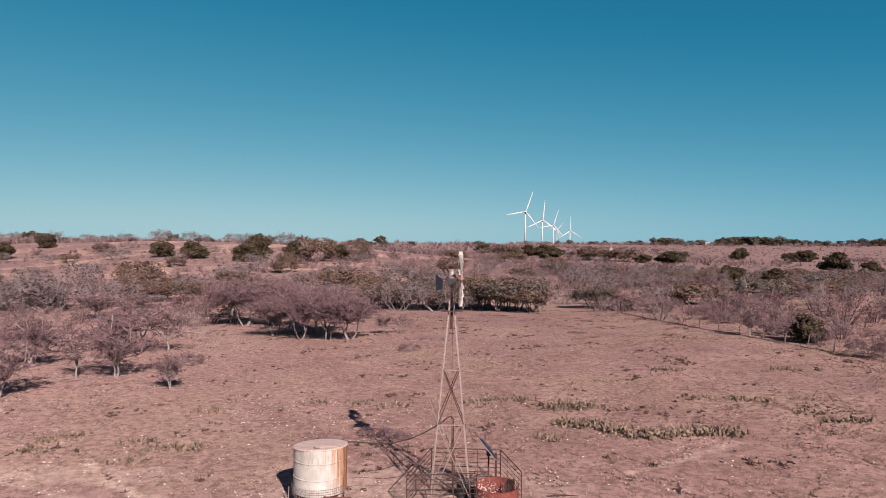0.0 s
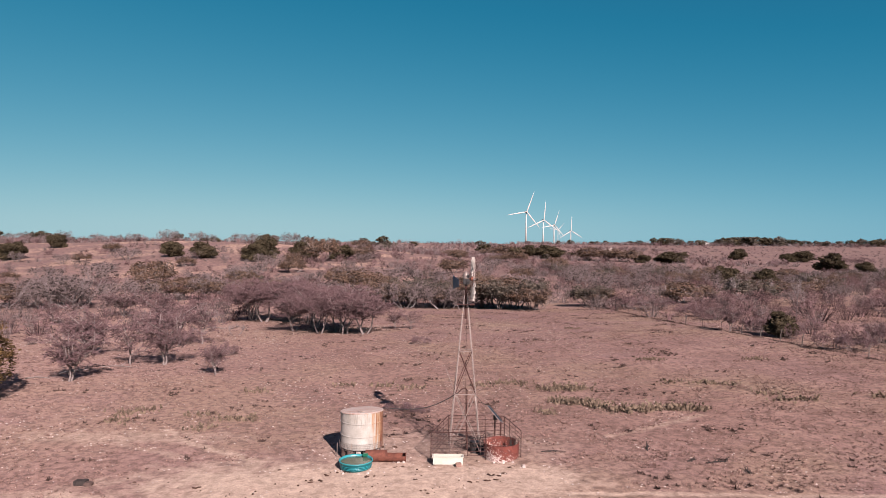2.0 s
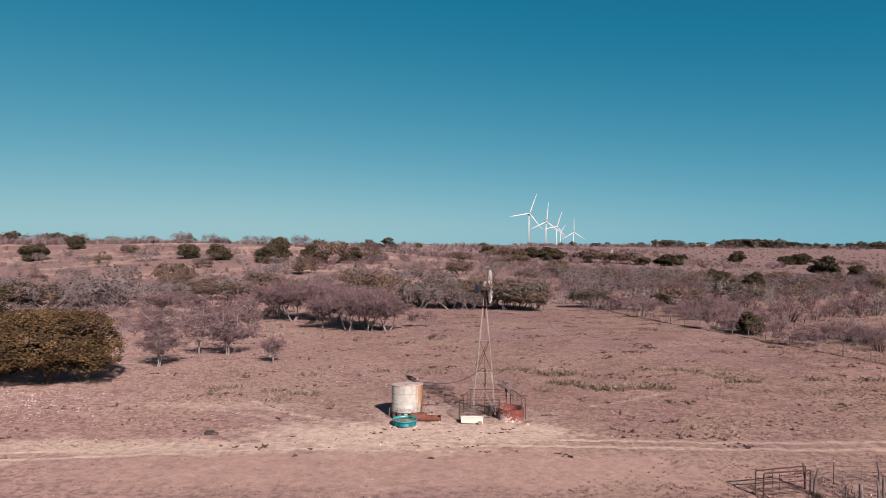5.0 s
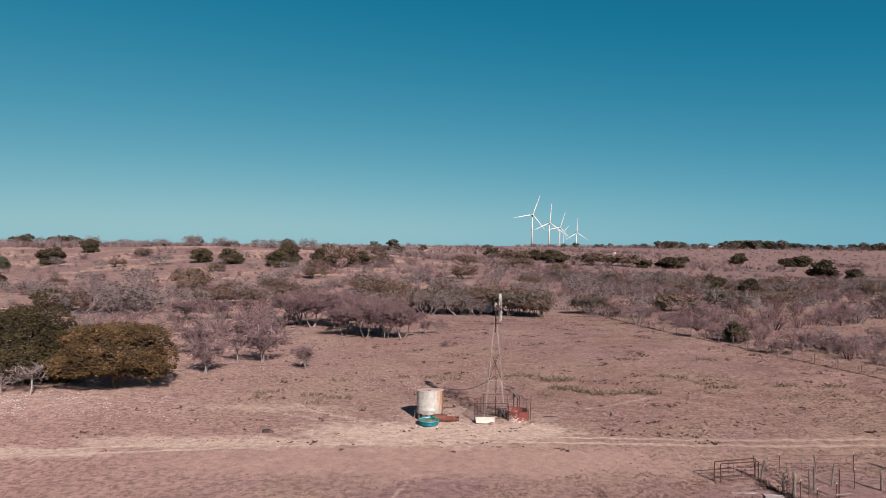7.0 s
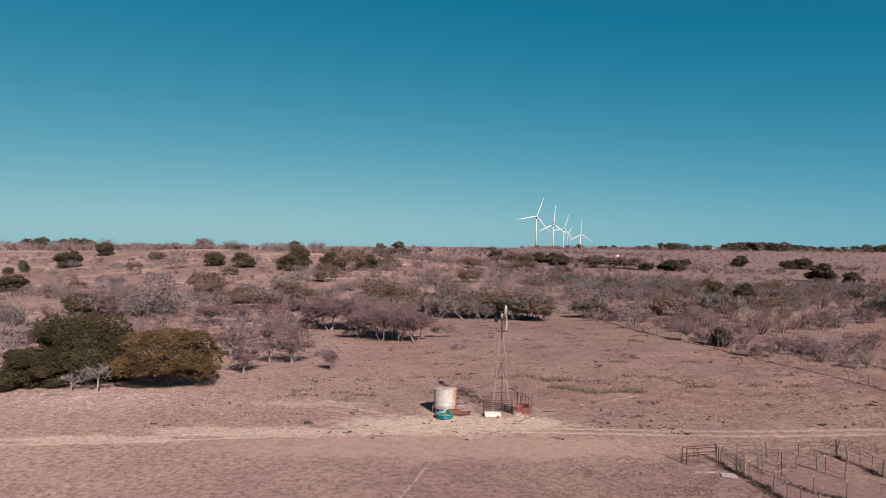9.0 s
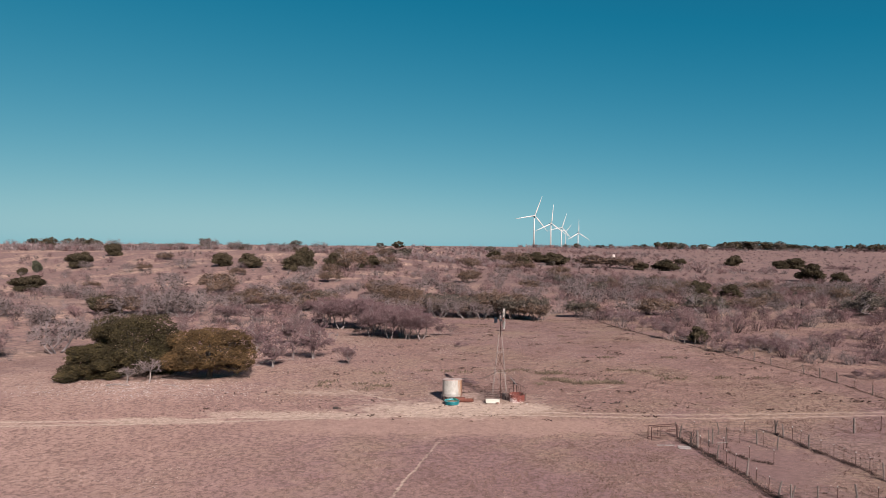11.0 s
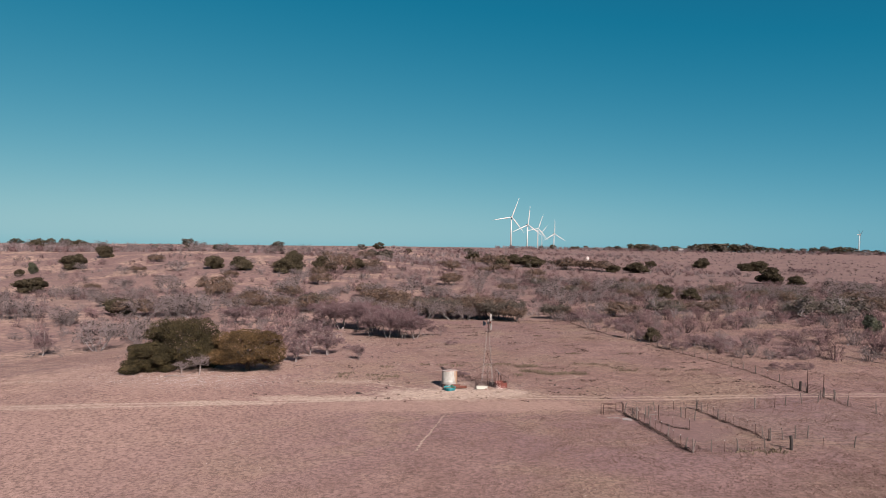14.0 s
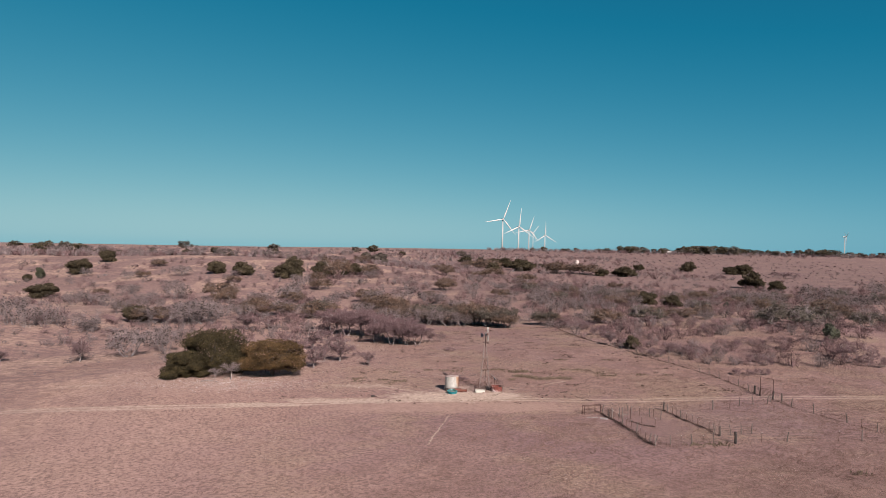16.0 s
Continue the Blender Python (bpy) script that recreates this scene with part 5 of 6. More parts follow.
P1, P2 = Vector((-0.40, -0.20, 9.47)), Vector((-0.72, 0.70, 9.50))
tail = Shape()
side = (P2 - P1).normalized().cross(Vector((0, 0, 1))) * 0.006
for o in (side, -side):
    tail.v += [P1 + Vector((0, 0, -0.20)) + o, P2 + Vector((0, 0, -0.43)) + o, P2 + Vector((0, 0, 0.36)) + o, P1 + Vector((0, 0, 0.20)) + o]
tail.f += [(0, 1, 2, 3), (7, 6, 5, 4), (0, 4, 5, 1), (1, 5, 6, 2), (2, 6, 7, 3), (3, 7, 4, 0)]
part("tail_vane", tail, surface("weathered_blue_grey_paint", (0.075, 0.115, 0.17), (0.16, 0.22, 0.29), 3, rough=0.5, metal=0.2), mill, "furled blue-grey sheet steel tail vane")
part("tail_arm", Shape().tube([(0, 0.1, 9.5), P1], 0.022, 6), RUST_DARK, mill)
part("standpipe", Shape().tube([(0.12, 0.05, -0.05), (0.12, 0.05, 3.42), (0.02, 0.0, 3.55), (-0.2, -0.2, 3.52), (-0.34, -0.34, 3.40)], 0.035, 8), RUST_DARK, mill)
part("lever", Shape().tube([(-0.50, -0.55, 3.2), (-1.08, -0.5, 4.75)], 0.016, 5), GALV, mill)

# black poly pipe that sags from the tower to the tank
pts = []
for k in range(25):
    f = k / 24
    x = -0.34 + f * (-4.75 + 0.34)
    z = 3.40 + f * (2.34 - 3.40) - 0.55 * math.sin(math.pi * min(1.0, f * 1.08)) * (1 - 0.35 * f)
    pts.append((x, -0.34 + 0.25 * f, z if f < 0.97 else 2.29))
hose = part("water_pipe", Shape().tube(pts, 0.027, 8), BLACK_POLY)
tagged(hose, "black plastic water pipe sagging from windmill to storage tank", "pipe")
wire = part("wire", Shape().tube([(-1.7, -0.1, 1.15), (-2.3, 0.3, 0.72), (-3.0, 0.5, 0.55), (-3.8, 0.5, 0.6), (-4.56, 0.0, 0.75)], 0.012, 5), RUST_DARK)
tagged(wire, "loose rusty wire strung from pipe panel to tank", "wire")
cable = part("cable", Shape().tube([(0.55, -0.6, 3.3), (1.0, -0.2, 2.75), (1.42, 0.1, 2.5)], 0.009, 5), DARK_STEEL)
tagged(cable, "thin cable from tower to solar panel", "cable")

# storage tank
TX, TY = -5.72, -0.42
G0 = ground(TX, TY)
tank = empty("storage_tank", (TX, TY, G0), "silver painted steel water tank streaked with rust", "water tank")
Z0, Z1, R = 0.54, 2.56, 1.16


def leaning(shape):
    """The top of the tank falls away to the north and a little to the west."""
    shape.v = [Vector((v.x, v.y, v.z + (0.04 * v.x / R - 0.10 * (v.y / R + 1) if v.z > Z1 - 0.06 else 0))) for v in shape.v]
    return shape


part("wall", leaning(Shape().lathe([(0.02, Z0), (R - 0.02, Z0), (R, Z0 + 0.02), (R, Z1), (R - 0.03, Z1)], 64)), TANK_PAINT, tank, smooth=False)
part("roof", leaning(Shape().lathe([(R + 0.03, Z1 - 0.03), (R + 0.03, Z1 + 0.01), (R - 0.02, Z1 + 0.03), (0.5, Z1 + 0.05), (0.02, Z1 + 0.06)], 64)), ROOF_PAINT, tank, "low cone roof striped with rust")
for z in (Z0 + 0.72, Z0 + 1.42):
    part("hoop", Shape().lathe([(R - 0.005, z - 0.03), (R + 0.022, z - 0.015), (R + 0.022, z + 0.015), (R - 0.005, z + 0.03)], 64), TANK_PAINT, tank)
part("hatch", leaning(Shape().box((0.0, -0.70, Z1 + 0.045), (0.80, -0.25, Z1 + 0.07))), ROOF_PAINT, tank, "loose sheet over the hatch", bevel=0.01)
part("bracket", leaning(Shape().bar((-0.12, -0.85, Z1 + 0.05), (0.12, -0.85, Z1 + 0.05), 0.03, 0.03).bar((-0.12, -0.85, Z1 + 0.05), (-0.12, -0.85, Z1 + 0.12), 0.03, 0.03)), DARK_STEEL, tank)
guard = Shape()
for k in range(34):
    a = math.pi * (1.02 + 0.86 * k / 33)
    p = Vector((math.cos(a), math.sin(a), 0)) * (R + 0.06)
    guard.tube([p + Vector((0, 0, 0.50)), p + Vector((0, 0, 0.90))], 0.0045, 4, False)
for z in (0.51, 0.60, 0.70, 0.80, 0.90):
    guard.tube([(math.cos(math.pi * (1.02 + 0.86 * k / 24)) * (R + 0.06), math.sin(math.pi * (1.02 + 0.86 * k / 24)) * (R + 0.06), z) for k in range(25)], 0.006, 4, False)
part("wire_guard", guard, GALV, tank, "square wire mesh round the foot of the tank")
stand = empty("tank_stand", (TX, TY, G0), "old tyres and blocks under the water tank", "stand")
for k, (a, kind) in enumerate(((3.55, 0), (4.15, 0), (4.65, 1), (5.2, 0), (5.9, 1), (0.6, 0), (1.6, 1), (2.6, 0))):
    c = Vector((math.cos(a), math.sin(a), 0)) * 0.92
    if kind:
        sh = Shape()
        sh.box((c.x - 0.13, c.y - 0.13, -0.06), (c.x + 0.13, c.y + 0.13, 0.535))
        part("block", sh, LIMESTONE, stand, bevel=0.015)
    else:
        part("tyre", Shape().lathe([(0.12, -0.05), (0.21, -0.03), (0.24, 0.12), (0.24, 0.42), (0.20, 0.53), (0.12, 0.535)], 20, at=c), RUBBER, stand, smooth=True)
part("centre_block", Shape().box((-0.6, -0.5, -0.1), (0.6, 0.6, 0.53)), DARK_WOOD, stand)
for k, (x, y) in enumerate(((-1.33, -0.35), (1.28, -0.35))):
    part("stake", Shape().tube([(x, y, -0.2), (x + 0.03, y, 0.75)], 0.025, 6), GALV, stand)

# round plastic stock tank
SX, SY = -5.76, -2.62
stock = empty("stock_tank", (SX, SY, ground(SX, SY) - 0.01), "round teal plastic stock tank nearly full of water", "stock tank")
stock.scale = (0.94, 0.94, 0.94)
part("shell", Shape().lathe([(0.02, 0.03), (0.84, 0.03), (0.90, 0.40), (0.945, 0.42), (0.955, 0.46), (0.93, 0.49), (0.89, 0.47), (0.86, 0.42), (0.80, 0.06)], 64), PLASTIC_TEAL, stock, smooth=True)
for z, r in ((0.12, 0.856), (0.20, 0.868), (0.28, 0.880)):
    part("rib", Shape().lathe([(r - 0.01, z - 0.02), (r + 0.018, z), (r - 0.005, z + 0.02)], 64), PLASTIC_TEAL, stock, smooth=True)
part("water", Shape().lathe([(0.01, 0.385), (0.856, 0.385)], 64), WATER, stock, "still murky green water")
valve = part("float_valve", Shape().box((0.30, 0.62, 0.42), (0.58, 0.84, 0.58)), surface("green_plastic", (0.0, 0.13, 0.07), (0.01, 0.20, 0.11), 3, rough=0.4, vary=0), stock, "green float valve box on the rim", bevel=0.02)
part("pipe", Shape().tube([(0.5, 0.80, 0.54), (0.52, 0.92, 0.60), (0.55, 1.10, 0.56), (0.55, 1.4, 0.35)], 0.025, 8), BLACK_POLY, valve)

# rusty pipe trough, half cut open
RX, RY = -5.35, -1.62
trough = empty("pipe_trough", (RX, RY, ground(RX, RY) + 0.31), "rusty steel pipe trough with one end cut open", "trough")
sh, n, L, r = Shape(), 24, 2.15, 0.31


def section(x0, x1, a0, a1, rad):
    b = len(sh.v)
    for x in (x0, x1):
        for k in range(n + 1):
            a = a0 + (a1 - a0) * k / n
            sh.v.append(Vector((x, math.cos(a) * rad, math.sin(a) * rad)))
    for k in range(n):
        sh.f.append((b + k, b + k + 1, b + n + 2 + k, b + n + 1 + k))


section(0, 1.12, 0, 2 * math.pi, r)
section(1.12, L, math.pi * 0.93, math.pi * 2.07, r)
section(1.12, L, math.pi * 0.93, math.pi * 2.07, r - 0.02)
part("shell", sh, RUST, trough, smooth=True)
for x in (0.0, 1.12, L):
    part("end_plate", Shape().tube([(x - 0.008, 0, 0), (x + 0.008, 0, 0)], r + (0.004 if x != 1.12 else -0.004), 28), RUST, trough)
for y in (-1, 1):
    part("lip", Shape().tube([(1.12, y * r * 0.98, 0.055), (L, y * r * 0.98, 0.055)], 0.018, 6), RUST, trough)
part("foot", Shape().box((L - 0.45, -0.30, -0.36), (L - 0.3, 0.30, -0.24)), LIMESTONE, trough)

# white trough and the block before it
white = empty("white_trough", (-0.95, -2.10, ground(-0.95, -2.1)), "white enamelled box trough standing empty on bare soil", "trough")
part("floor", Shape().box((-0.77, -0.20, 0.0), (0.77, 0.20, 0.07)), WHITE_ENAMEL, white)
for lo, hi in (((-0.79, -0.22, 0), (0.79, -0.17, 0.40)), ((-0.79, 0.17, 0), (0.79, 0.22, 0.40)), ((-0.79, -0.17, 0), (-0.74, 0.17, 0.40)), ((0.74, -0.17, 0), (0.79, 0.17, 0.40))):
    part("side", Shape().box(lo, hi), WHITE_ENAMEL, white, bevel=0.008)
part("rim", Shape().bar((-0.82, -0.23, 0.405), (0.82, -0.23, 0.405), 0.05, 0.035).bar((-0.82, 0.23, 0.405), (0.82, 0.23, 0.405), 0.05, 0.035).bar((-0.81, -0.2, 0.405), (-0.81, 0.2, 0.405), 0.05, 0.033).bar((0.81, -0.2, 0.405), (0.81, 0.2, 0.405), 0.05, 0.033), WHITE_ENAMEL, white)
block = part("block", Shape().box((-0.15, -0.1, 0), (0.15, 0.1, 0.2)), BRICK, bevel=0.02)
block.matrix_basis = pose(-0.40, -2.60, ground(-0.4, -2.6) - 0.01, 0, 0, 8)
tagged(block, "reddish building block beside the white trough", "block")

# rusty round tank with flaking white paint
QX, QY = 1.98, -1.02
rusty = empty("rusty_tank", (QX, QY, ground(QX, QY)), "open round rusty tank with flaking white paint", "tank")
part("wall", Shape().lathe([(0.95, -0.05), (0.96, 0.80), (0.975, 0.84), (0.93, 0.84), (0.92, -0.05)], 40, arc=0.93, start=0.5), RUST_WHITE, rusty)
part("bottom", Shape().lathe([(0.01, 0.06), (0.92, 0.06)], 40), RUST_DARK, rusty)
part("hoop", Shape().lathe([(0.955, 0.44), (0.98, 0.46), (0.955, 0.48)], 40, arc=0.93, start=0.5), RUST_WHITE, rusty)
sticks = Shape()
rg = np.random.RandomState(33)
for k in range(26):
    p = Vector((0.55 + rg.normal(0, 0.12), 0.15 + rg.normal(0, 0.14), 0.3))
    sticks.tube([p, p + Vector((rg.normal(0, 0.16), rg.normal(0, 0.16), rg.uniform(0.5, 0.85)))], [0.014, 0.006], 4)
heap = part("brush_heap", sticks, DARK_WOOD)
heap.matrix_basis = pose(QX, QY, ground(QX, QY))
tagged(heap, "dark dead sticks standing in the rusty tank", "dead brush")

# pipe panels that pen the tower
def corral(name, sides, rails, height, label, uprights=2, pipe=0.014):
    """Panels on end posts; each side is one panel of rails and uprights."""
    ob = empty(name, (*sides[0][0], ground(*sides[0][0])), label, "corral")
    o = Vector((*sides[0][0], ground(*sides[0][0])))
    for p, q in sides:
        p, q = Vector((p[0], p[1], ground(*p))) - o, Vector((q[0], q[1], ground(*q))) - o
        d = (q - p).normalized()
        low, high = Vector((0, 0, -0.1)), Vector((0, 0, height))
        ends = Shape().tube([p + low, p + high * 0.96, p + high + d * 0.06, q + high - d * 0.06, q + high * 0.96, q + low], pipe * 1.7, 8)
        frame_ob = part("panel", ends, RUST_DARK, ob)
        for k in range(rails):
            z = 0.22 + (height - 0.22) * k / rails
            part("rail", Shape().tube([p + Vector((0, 0, z)), q + Vector((0, 0, z))], pipe, 6), RUST_DARK, frame_ob)
        for k in range(uprights):
            e = p.lerp(q, (k + 1) / (uprights + 1))
            part("upright", Shape().tube([e + Vector((0, 0, 0.2)), e + Vector((0, 0, height - 0.05))], 0.014, 6), RUST_DARK, frame_ob)
    return ob


corral("windmill_corral", [((-1.86, -1.62), (1.10, -1.50)), ((3.02, -1.35), (2.42, 1.75)), ((2.42, 1.75), (-0.85, 2.15)), ((-0.85, 2.15), (-1.86, -1.62))],
       6, 1.5, "rusty pipe panels standing round the windmill")
tangle = Shape()
for k in range(150):
    p = Vector((rg.normal(0.75, 0.75), rg.normal(0.55, 0.55), rg.uniform(0, 0.55)))
    d = Vector(rg.normal(size=3))
    d.z *= 0.45
    tangle.tube([p, p + d * 0.3, p + d * 0.5 + Vector((0, 0, rg.normal(0, 0.15)))], [0.012, 0.009, 0.004], 4, False)
tangle_ob = part("dead_brush", tangle, DARK_WOOD)
tangle_ob.matrix_basis = pose(0, 0, ground(0, 0))
tagged(tangle_ob, "tangle of dead branches inside the pipe panels", "dead brush")
drum = part("drum", Shape().lathe([(0.01, 0), (0.26, 0), (0.26, 0.62), (0.24, 0.64), (0.01, 0.64)], 24), DARK_STEEL)
drum.matrix_basis = pose(0.55, -0.25, ground(0.5, -0.2))
tagged(drum, "dark steel drum beneath the windmill", "drum")

# solar panel on its posts
solar = empty("solar_panel", (0, 0, ground(1.7, 0)), "tilted solar panel on two rusty posts", "solar panel")
A, Bq = Vector((1.39, 0.13, 2.50)), Vector((2.12, -0.53, 1.74))
ln = (Bq - A).normalized()
nv = Vector((0.68, -0.12, 0.58))
nv = (nv - ln * nv.dot(ln)).normalized()
wd = ln.cross(nv)
sh = Shape()
sh.bar(A + wd * 0.2, Bq + wd * 0.2, 0.46, 0.035, up=nv)
part("frame", sh, GALV, solar)
part("cell_sheet", Shape().bar(A + wd * 0.2 + nv * 0.006 + ln * 0.03, Bq + wd * 0.2 + nv * 0.006 - ln * 0.03, 0.40, 0.032, up=nv), BLUE_CELL, solar)
part("controller", Shape().box((1.62, 0.0, 1.75), (1.86, 0.16, 2.02)), DARK_STEEL, solar, bevel=0.02)
part("post", Shape().tube([(1.72, 0.10, -0.2), (1.72, 0.10, 2.1)], 0.04, 8), RUST_DARK, solar)
part("post", Shape().tube([(2.04, 0.06, -0.2), (2.04, 0.02, 1.9)], 0.05, 8), RUST_DARK, solar)

# dung, junk and bits of wood about the yard
DUNG_SPOTS = [(-7.2, -6.0), (-4.9, -7.4), (-2.8, -7.8), (-1.4, -7.8), (-0.9, -7.5), (1.4, -3.8), (-6.9, -3.6), (-9.3, -2.8), (-13.3, -5.1), (-16.8, -4.5), (2.5, -2.8), (-0.7, -8.6), (-3.7, -9.9),
              (-5.2, -3.9), (-3.0, -4.6), (-2.0, -5.9), (4.4, -9.0), (-7.4, -4.4), (-3.6, -2.6), (1.1, -4.6), (-4.4, 0.9), (-11.5, -7.8), (5.6, -5.0)]
for sx0, sy0 in DUNG_SPOTS:
    for k in range(PLACE.randint(2, 4)):
        x, y, r = sx0 + PLACE.gauss(0, 0.25), sy0 + PLACE.gauss(0, 0.12), PLACE.uniform(0.04, 0.095)
        sh = Shape().lathe([(r, -0.02), (r * 0.9, 0.015), (r * 0.5, 0.032), (0.01, 0.036)], 9)
        sh.v = [Vector((v.x * PLACE.uniform(1.0, 2.2), v.y * PLACE.uniform(0.5, 0.9), v.z * PLACE.uniform(0.5, 1.2))) for v in sh.v]
        ob = part("dung", sh, DUNG)
        ob.matrix_basis = pose(x, y, ground(x, y), 0, 0, PLACE.uniform(-40, 40))
        tagged(ob, "dried dark cow dung on bare soil", "dung", "cow dung")
rl = np.random.RandomState(61)
litter = Shape()
for k in range(140):
    x, y = rl.normal(-5, 7), rl.normal(-5.2, 1.9)
    r, z = rl.uniform(0.015, 0.06), ground(x, y)
    litter.lathe([(r, -0.02), (r * 0.8, r * 0.3), (0.005, r * 0.5)], 6, at=(x, y, z))
tagged(part("yard_litter", litter, DUNG), "scattered dark crumbs of dung and bark on bare soil", "litter", kind="stuff")
for x, y, turn, length in ((10.5, 0.5, 70, 0.9), (13.5, -1.9, 10, 1.3), (12.2, -1.6, 35, 0.7), (5.0, -0.2, 4, 1.4), (14.5, -3.2, 80, 0.6)):
    ob = empty("fallen_branch", (x, y, ground(x, y)), "dark fallen dead branch lying in the dry grass", "branch", "fallen branches", turn)
    part("limb", Shape().tube([(-length / 2, 0, 0.03), (0, 0.05, 0.06), (length / 2, -0.04, 0.04)], [0.04, 0.03, 0.012], 6), DARK_WOOD, ob)
    for k in range(4 if length > 1.35 else 14):
        p = Vector((PLACE.uniform(-0.4, 0.4) * length, PLACE.gauss(0, 0.05), 0.03))
        d = Vector((PLACE.gauss(0.2, 0.3), PLACE.gauss(0, 0.25), PLACE.uniform(0.0, 0.5 if length < 1.35 else 0.05))) * length * 0.6
        part("twig", Shape().tube([p, p + d * 0.6, p + d + Vector((0, 0, PLACE.gauss(0, 0.04)))], [0.022, 0.014, 0.006], 5, False), DARK_WOOD, ob)
for x, y, turn, length, thick in ((-31.6, 25.4, 4, 3.6, 0.05), (-34.4, 22.6, 62, 2.8, 0.09), (-35.6, 19.4, 10, 2.2, 0.06), (-36.4, 66.8, -12, 3.4, 0.12), (-48.7, 4.8, 8, 3.0, 0.10), (-42.0, 5.0, -6, 2.4, 0.06)):
    ob = empty("log", (x, y, ground(x, y)), "bleached crooked dead log lying on dry grass", "log", "fallen logs", turn)
    bend = PLACE.uniform(0.25, 0.5)
    part("trunk", Shape().tube([(-length / 2, 0, thick * 0.8), (-length * 0.2, bend, thick * 1.1), (length * 0.15, bend * 0.3, thick), (length / 2, -bend, thick * 0.7)], [thick, thick * 0.9, thick * 0.7, thick * 0.35], 7), BARK, ob, smooth=True)
    for k in range(6):
        p = Vector((PLACE.uniform(-0.3, 0.5) * length, bend * 0.4, thick))
        d = Vector((PLACE.uniform(0.1, 0.6), PLACE.gauss(0, 0.4), PLACE.uniform(0.05, 0.4))) * length * 0.25
        part("limb", Shape().tube([p, p + d * 0.6 + Vector((0, 0, 0.05)), p + d], [thick * 0.4, thick * 0.3, thick * 0.1], 5, False), BARK, ob, smooth=True)
junk = empty("scrap", (-19.0, -4.5, ground(-19, -4.5)), "dark and pale scrap lying beside the lane", "scrap")
part("slab", Shape().box((-0.35, -0.2, -0.02), (0.25, 0.2, 0.2)), DARK_WOOD, junk, bevel=0.02)
part("stone", Shape().box((0.22, -0.35, -0.02), (0.6, 0.0, 0.16)), RUBBER, junk, bevel=0.04)
for x, y, w in ((3.0, -2.75, 0.24), (2.0, -2.1, 0.14), (2.5, -2.1, 0.15), (1.5, -2.05, 0.12), (-4.95, -3.2, 0.14), (-6.3, -3.5, 0.13), (-5.5, -3.65, 0.12), (-6.75, -3.1, 0.12), (-3.3, -1.9, 0.16), (-5.05, -3.55, 0.16)):
    ob = part("stone", Shape().box((-w / 2, -w / 2.6, -0.03), (w / 2, w / 2.6, w * 0.5)), LIMESTONE, bevel=w * 0.14)
    ob.matrix_basis = pose(x, y, ground(x, y), PLACE.uniform(-8, 8), 0, PLACE.uniform(0, 90))
    tagged(ob, "pale loose stone on the bare yard", "stone", "yard stones")


# ---- fences ----
def fence(name, route, spacing, label, wires=(0.35, 0.65, 0.95, 1.2), wood_every=4, height=1.3, wood=OLD_WOOD, steel=RUST_DARK, mesh=False):
    """Posts with tight wires along a route of x, y."""
    o = Vector((*route[0][:2], ground(*route[0][:2])))
    ob = empty(name, o, label, "fence")
    given, posts = [r for r in route if len(r) == 3], []
    for (x0, y0), (x1, y1) in zip(route, route[1:] if not given else []):
        d = math.hypot(x1 - x0, y1 - y0)
        n = max(1, round(d / spacing))
        posts += [(x0 + (x1 - x0) * k / n, y0 + (y1 - y0) * k / n, k == 0 or len(posts) % wood_every == 0) for k in range(n)]
    posts.append((*route[-1], True))
    posts = given or posts
    tops = []
    for i, (x, y, corner) in enumerate(posts):
        p = Vector((x, y, ground(x, y))) - o
        tops.append(p)
        jx, jy = PLACE.gauss(0, 0.05), PLACE.gauss(0, 0.05)
        if corner:
            h, r = height * PLACE.uniform(0.95, 1.15), PLACE.uniform(0.05, 0.072)
            part("post", Shape().tube([p + Vector((0, 0, -0.3)), p + Vector((jx * 0.8, jy * 0.8, h * 0.5)), p + Vector((jx * 2.6, jy * 2.6, h))], [r * 1.1, r, r * 0.85], 8), wood, ob)
        else:
            h = height * PLACE.uniform(0.92, 1.08)
            sh = Shape().bar(p + Vector((0, 0, -0.3)), p + Vector((jx, jy, h)), 0.045, 0.012).bar(p + Vector((0, 0, -0.3)), p + Vector((jx, jy, h)), 0.012, 0.04)
            stake = part("steel_post", sh, steel, ob)
            part("tip", Shape().bar(p + Vector((jx, jy, h - 0.09)), p + Vector((jx, jy, h + 0.01)), 0.05, 0.045), WHITE_PAINT, stake, "white painted tip")
    for z in wires:
        part("wire", Shape().tube([p + Vector((0, 0, z)) for p in tops], 0.007, 4, False), DARK_STEEL, ob)
    if mesh:
        net = Shape()
        for a, b in zip(tops, tops[1:]):
            m = max(2, int((b - a).length / 0.42))
            for k in range(m):
                q = a.lerp(b, k / m)
                net.tube([q + Vector((0, 0, 0.05)), q + Vector((0, 0, 1.05))], 0.004, 3, False)
        part("net", net, DARK_STEEL, ob, "rusty net wire")
    return ob


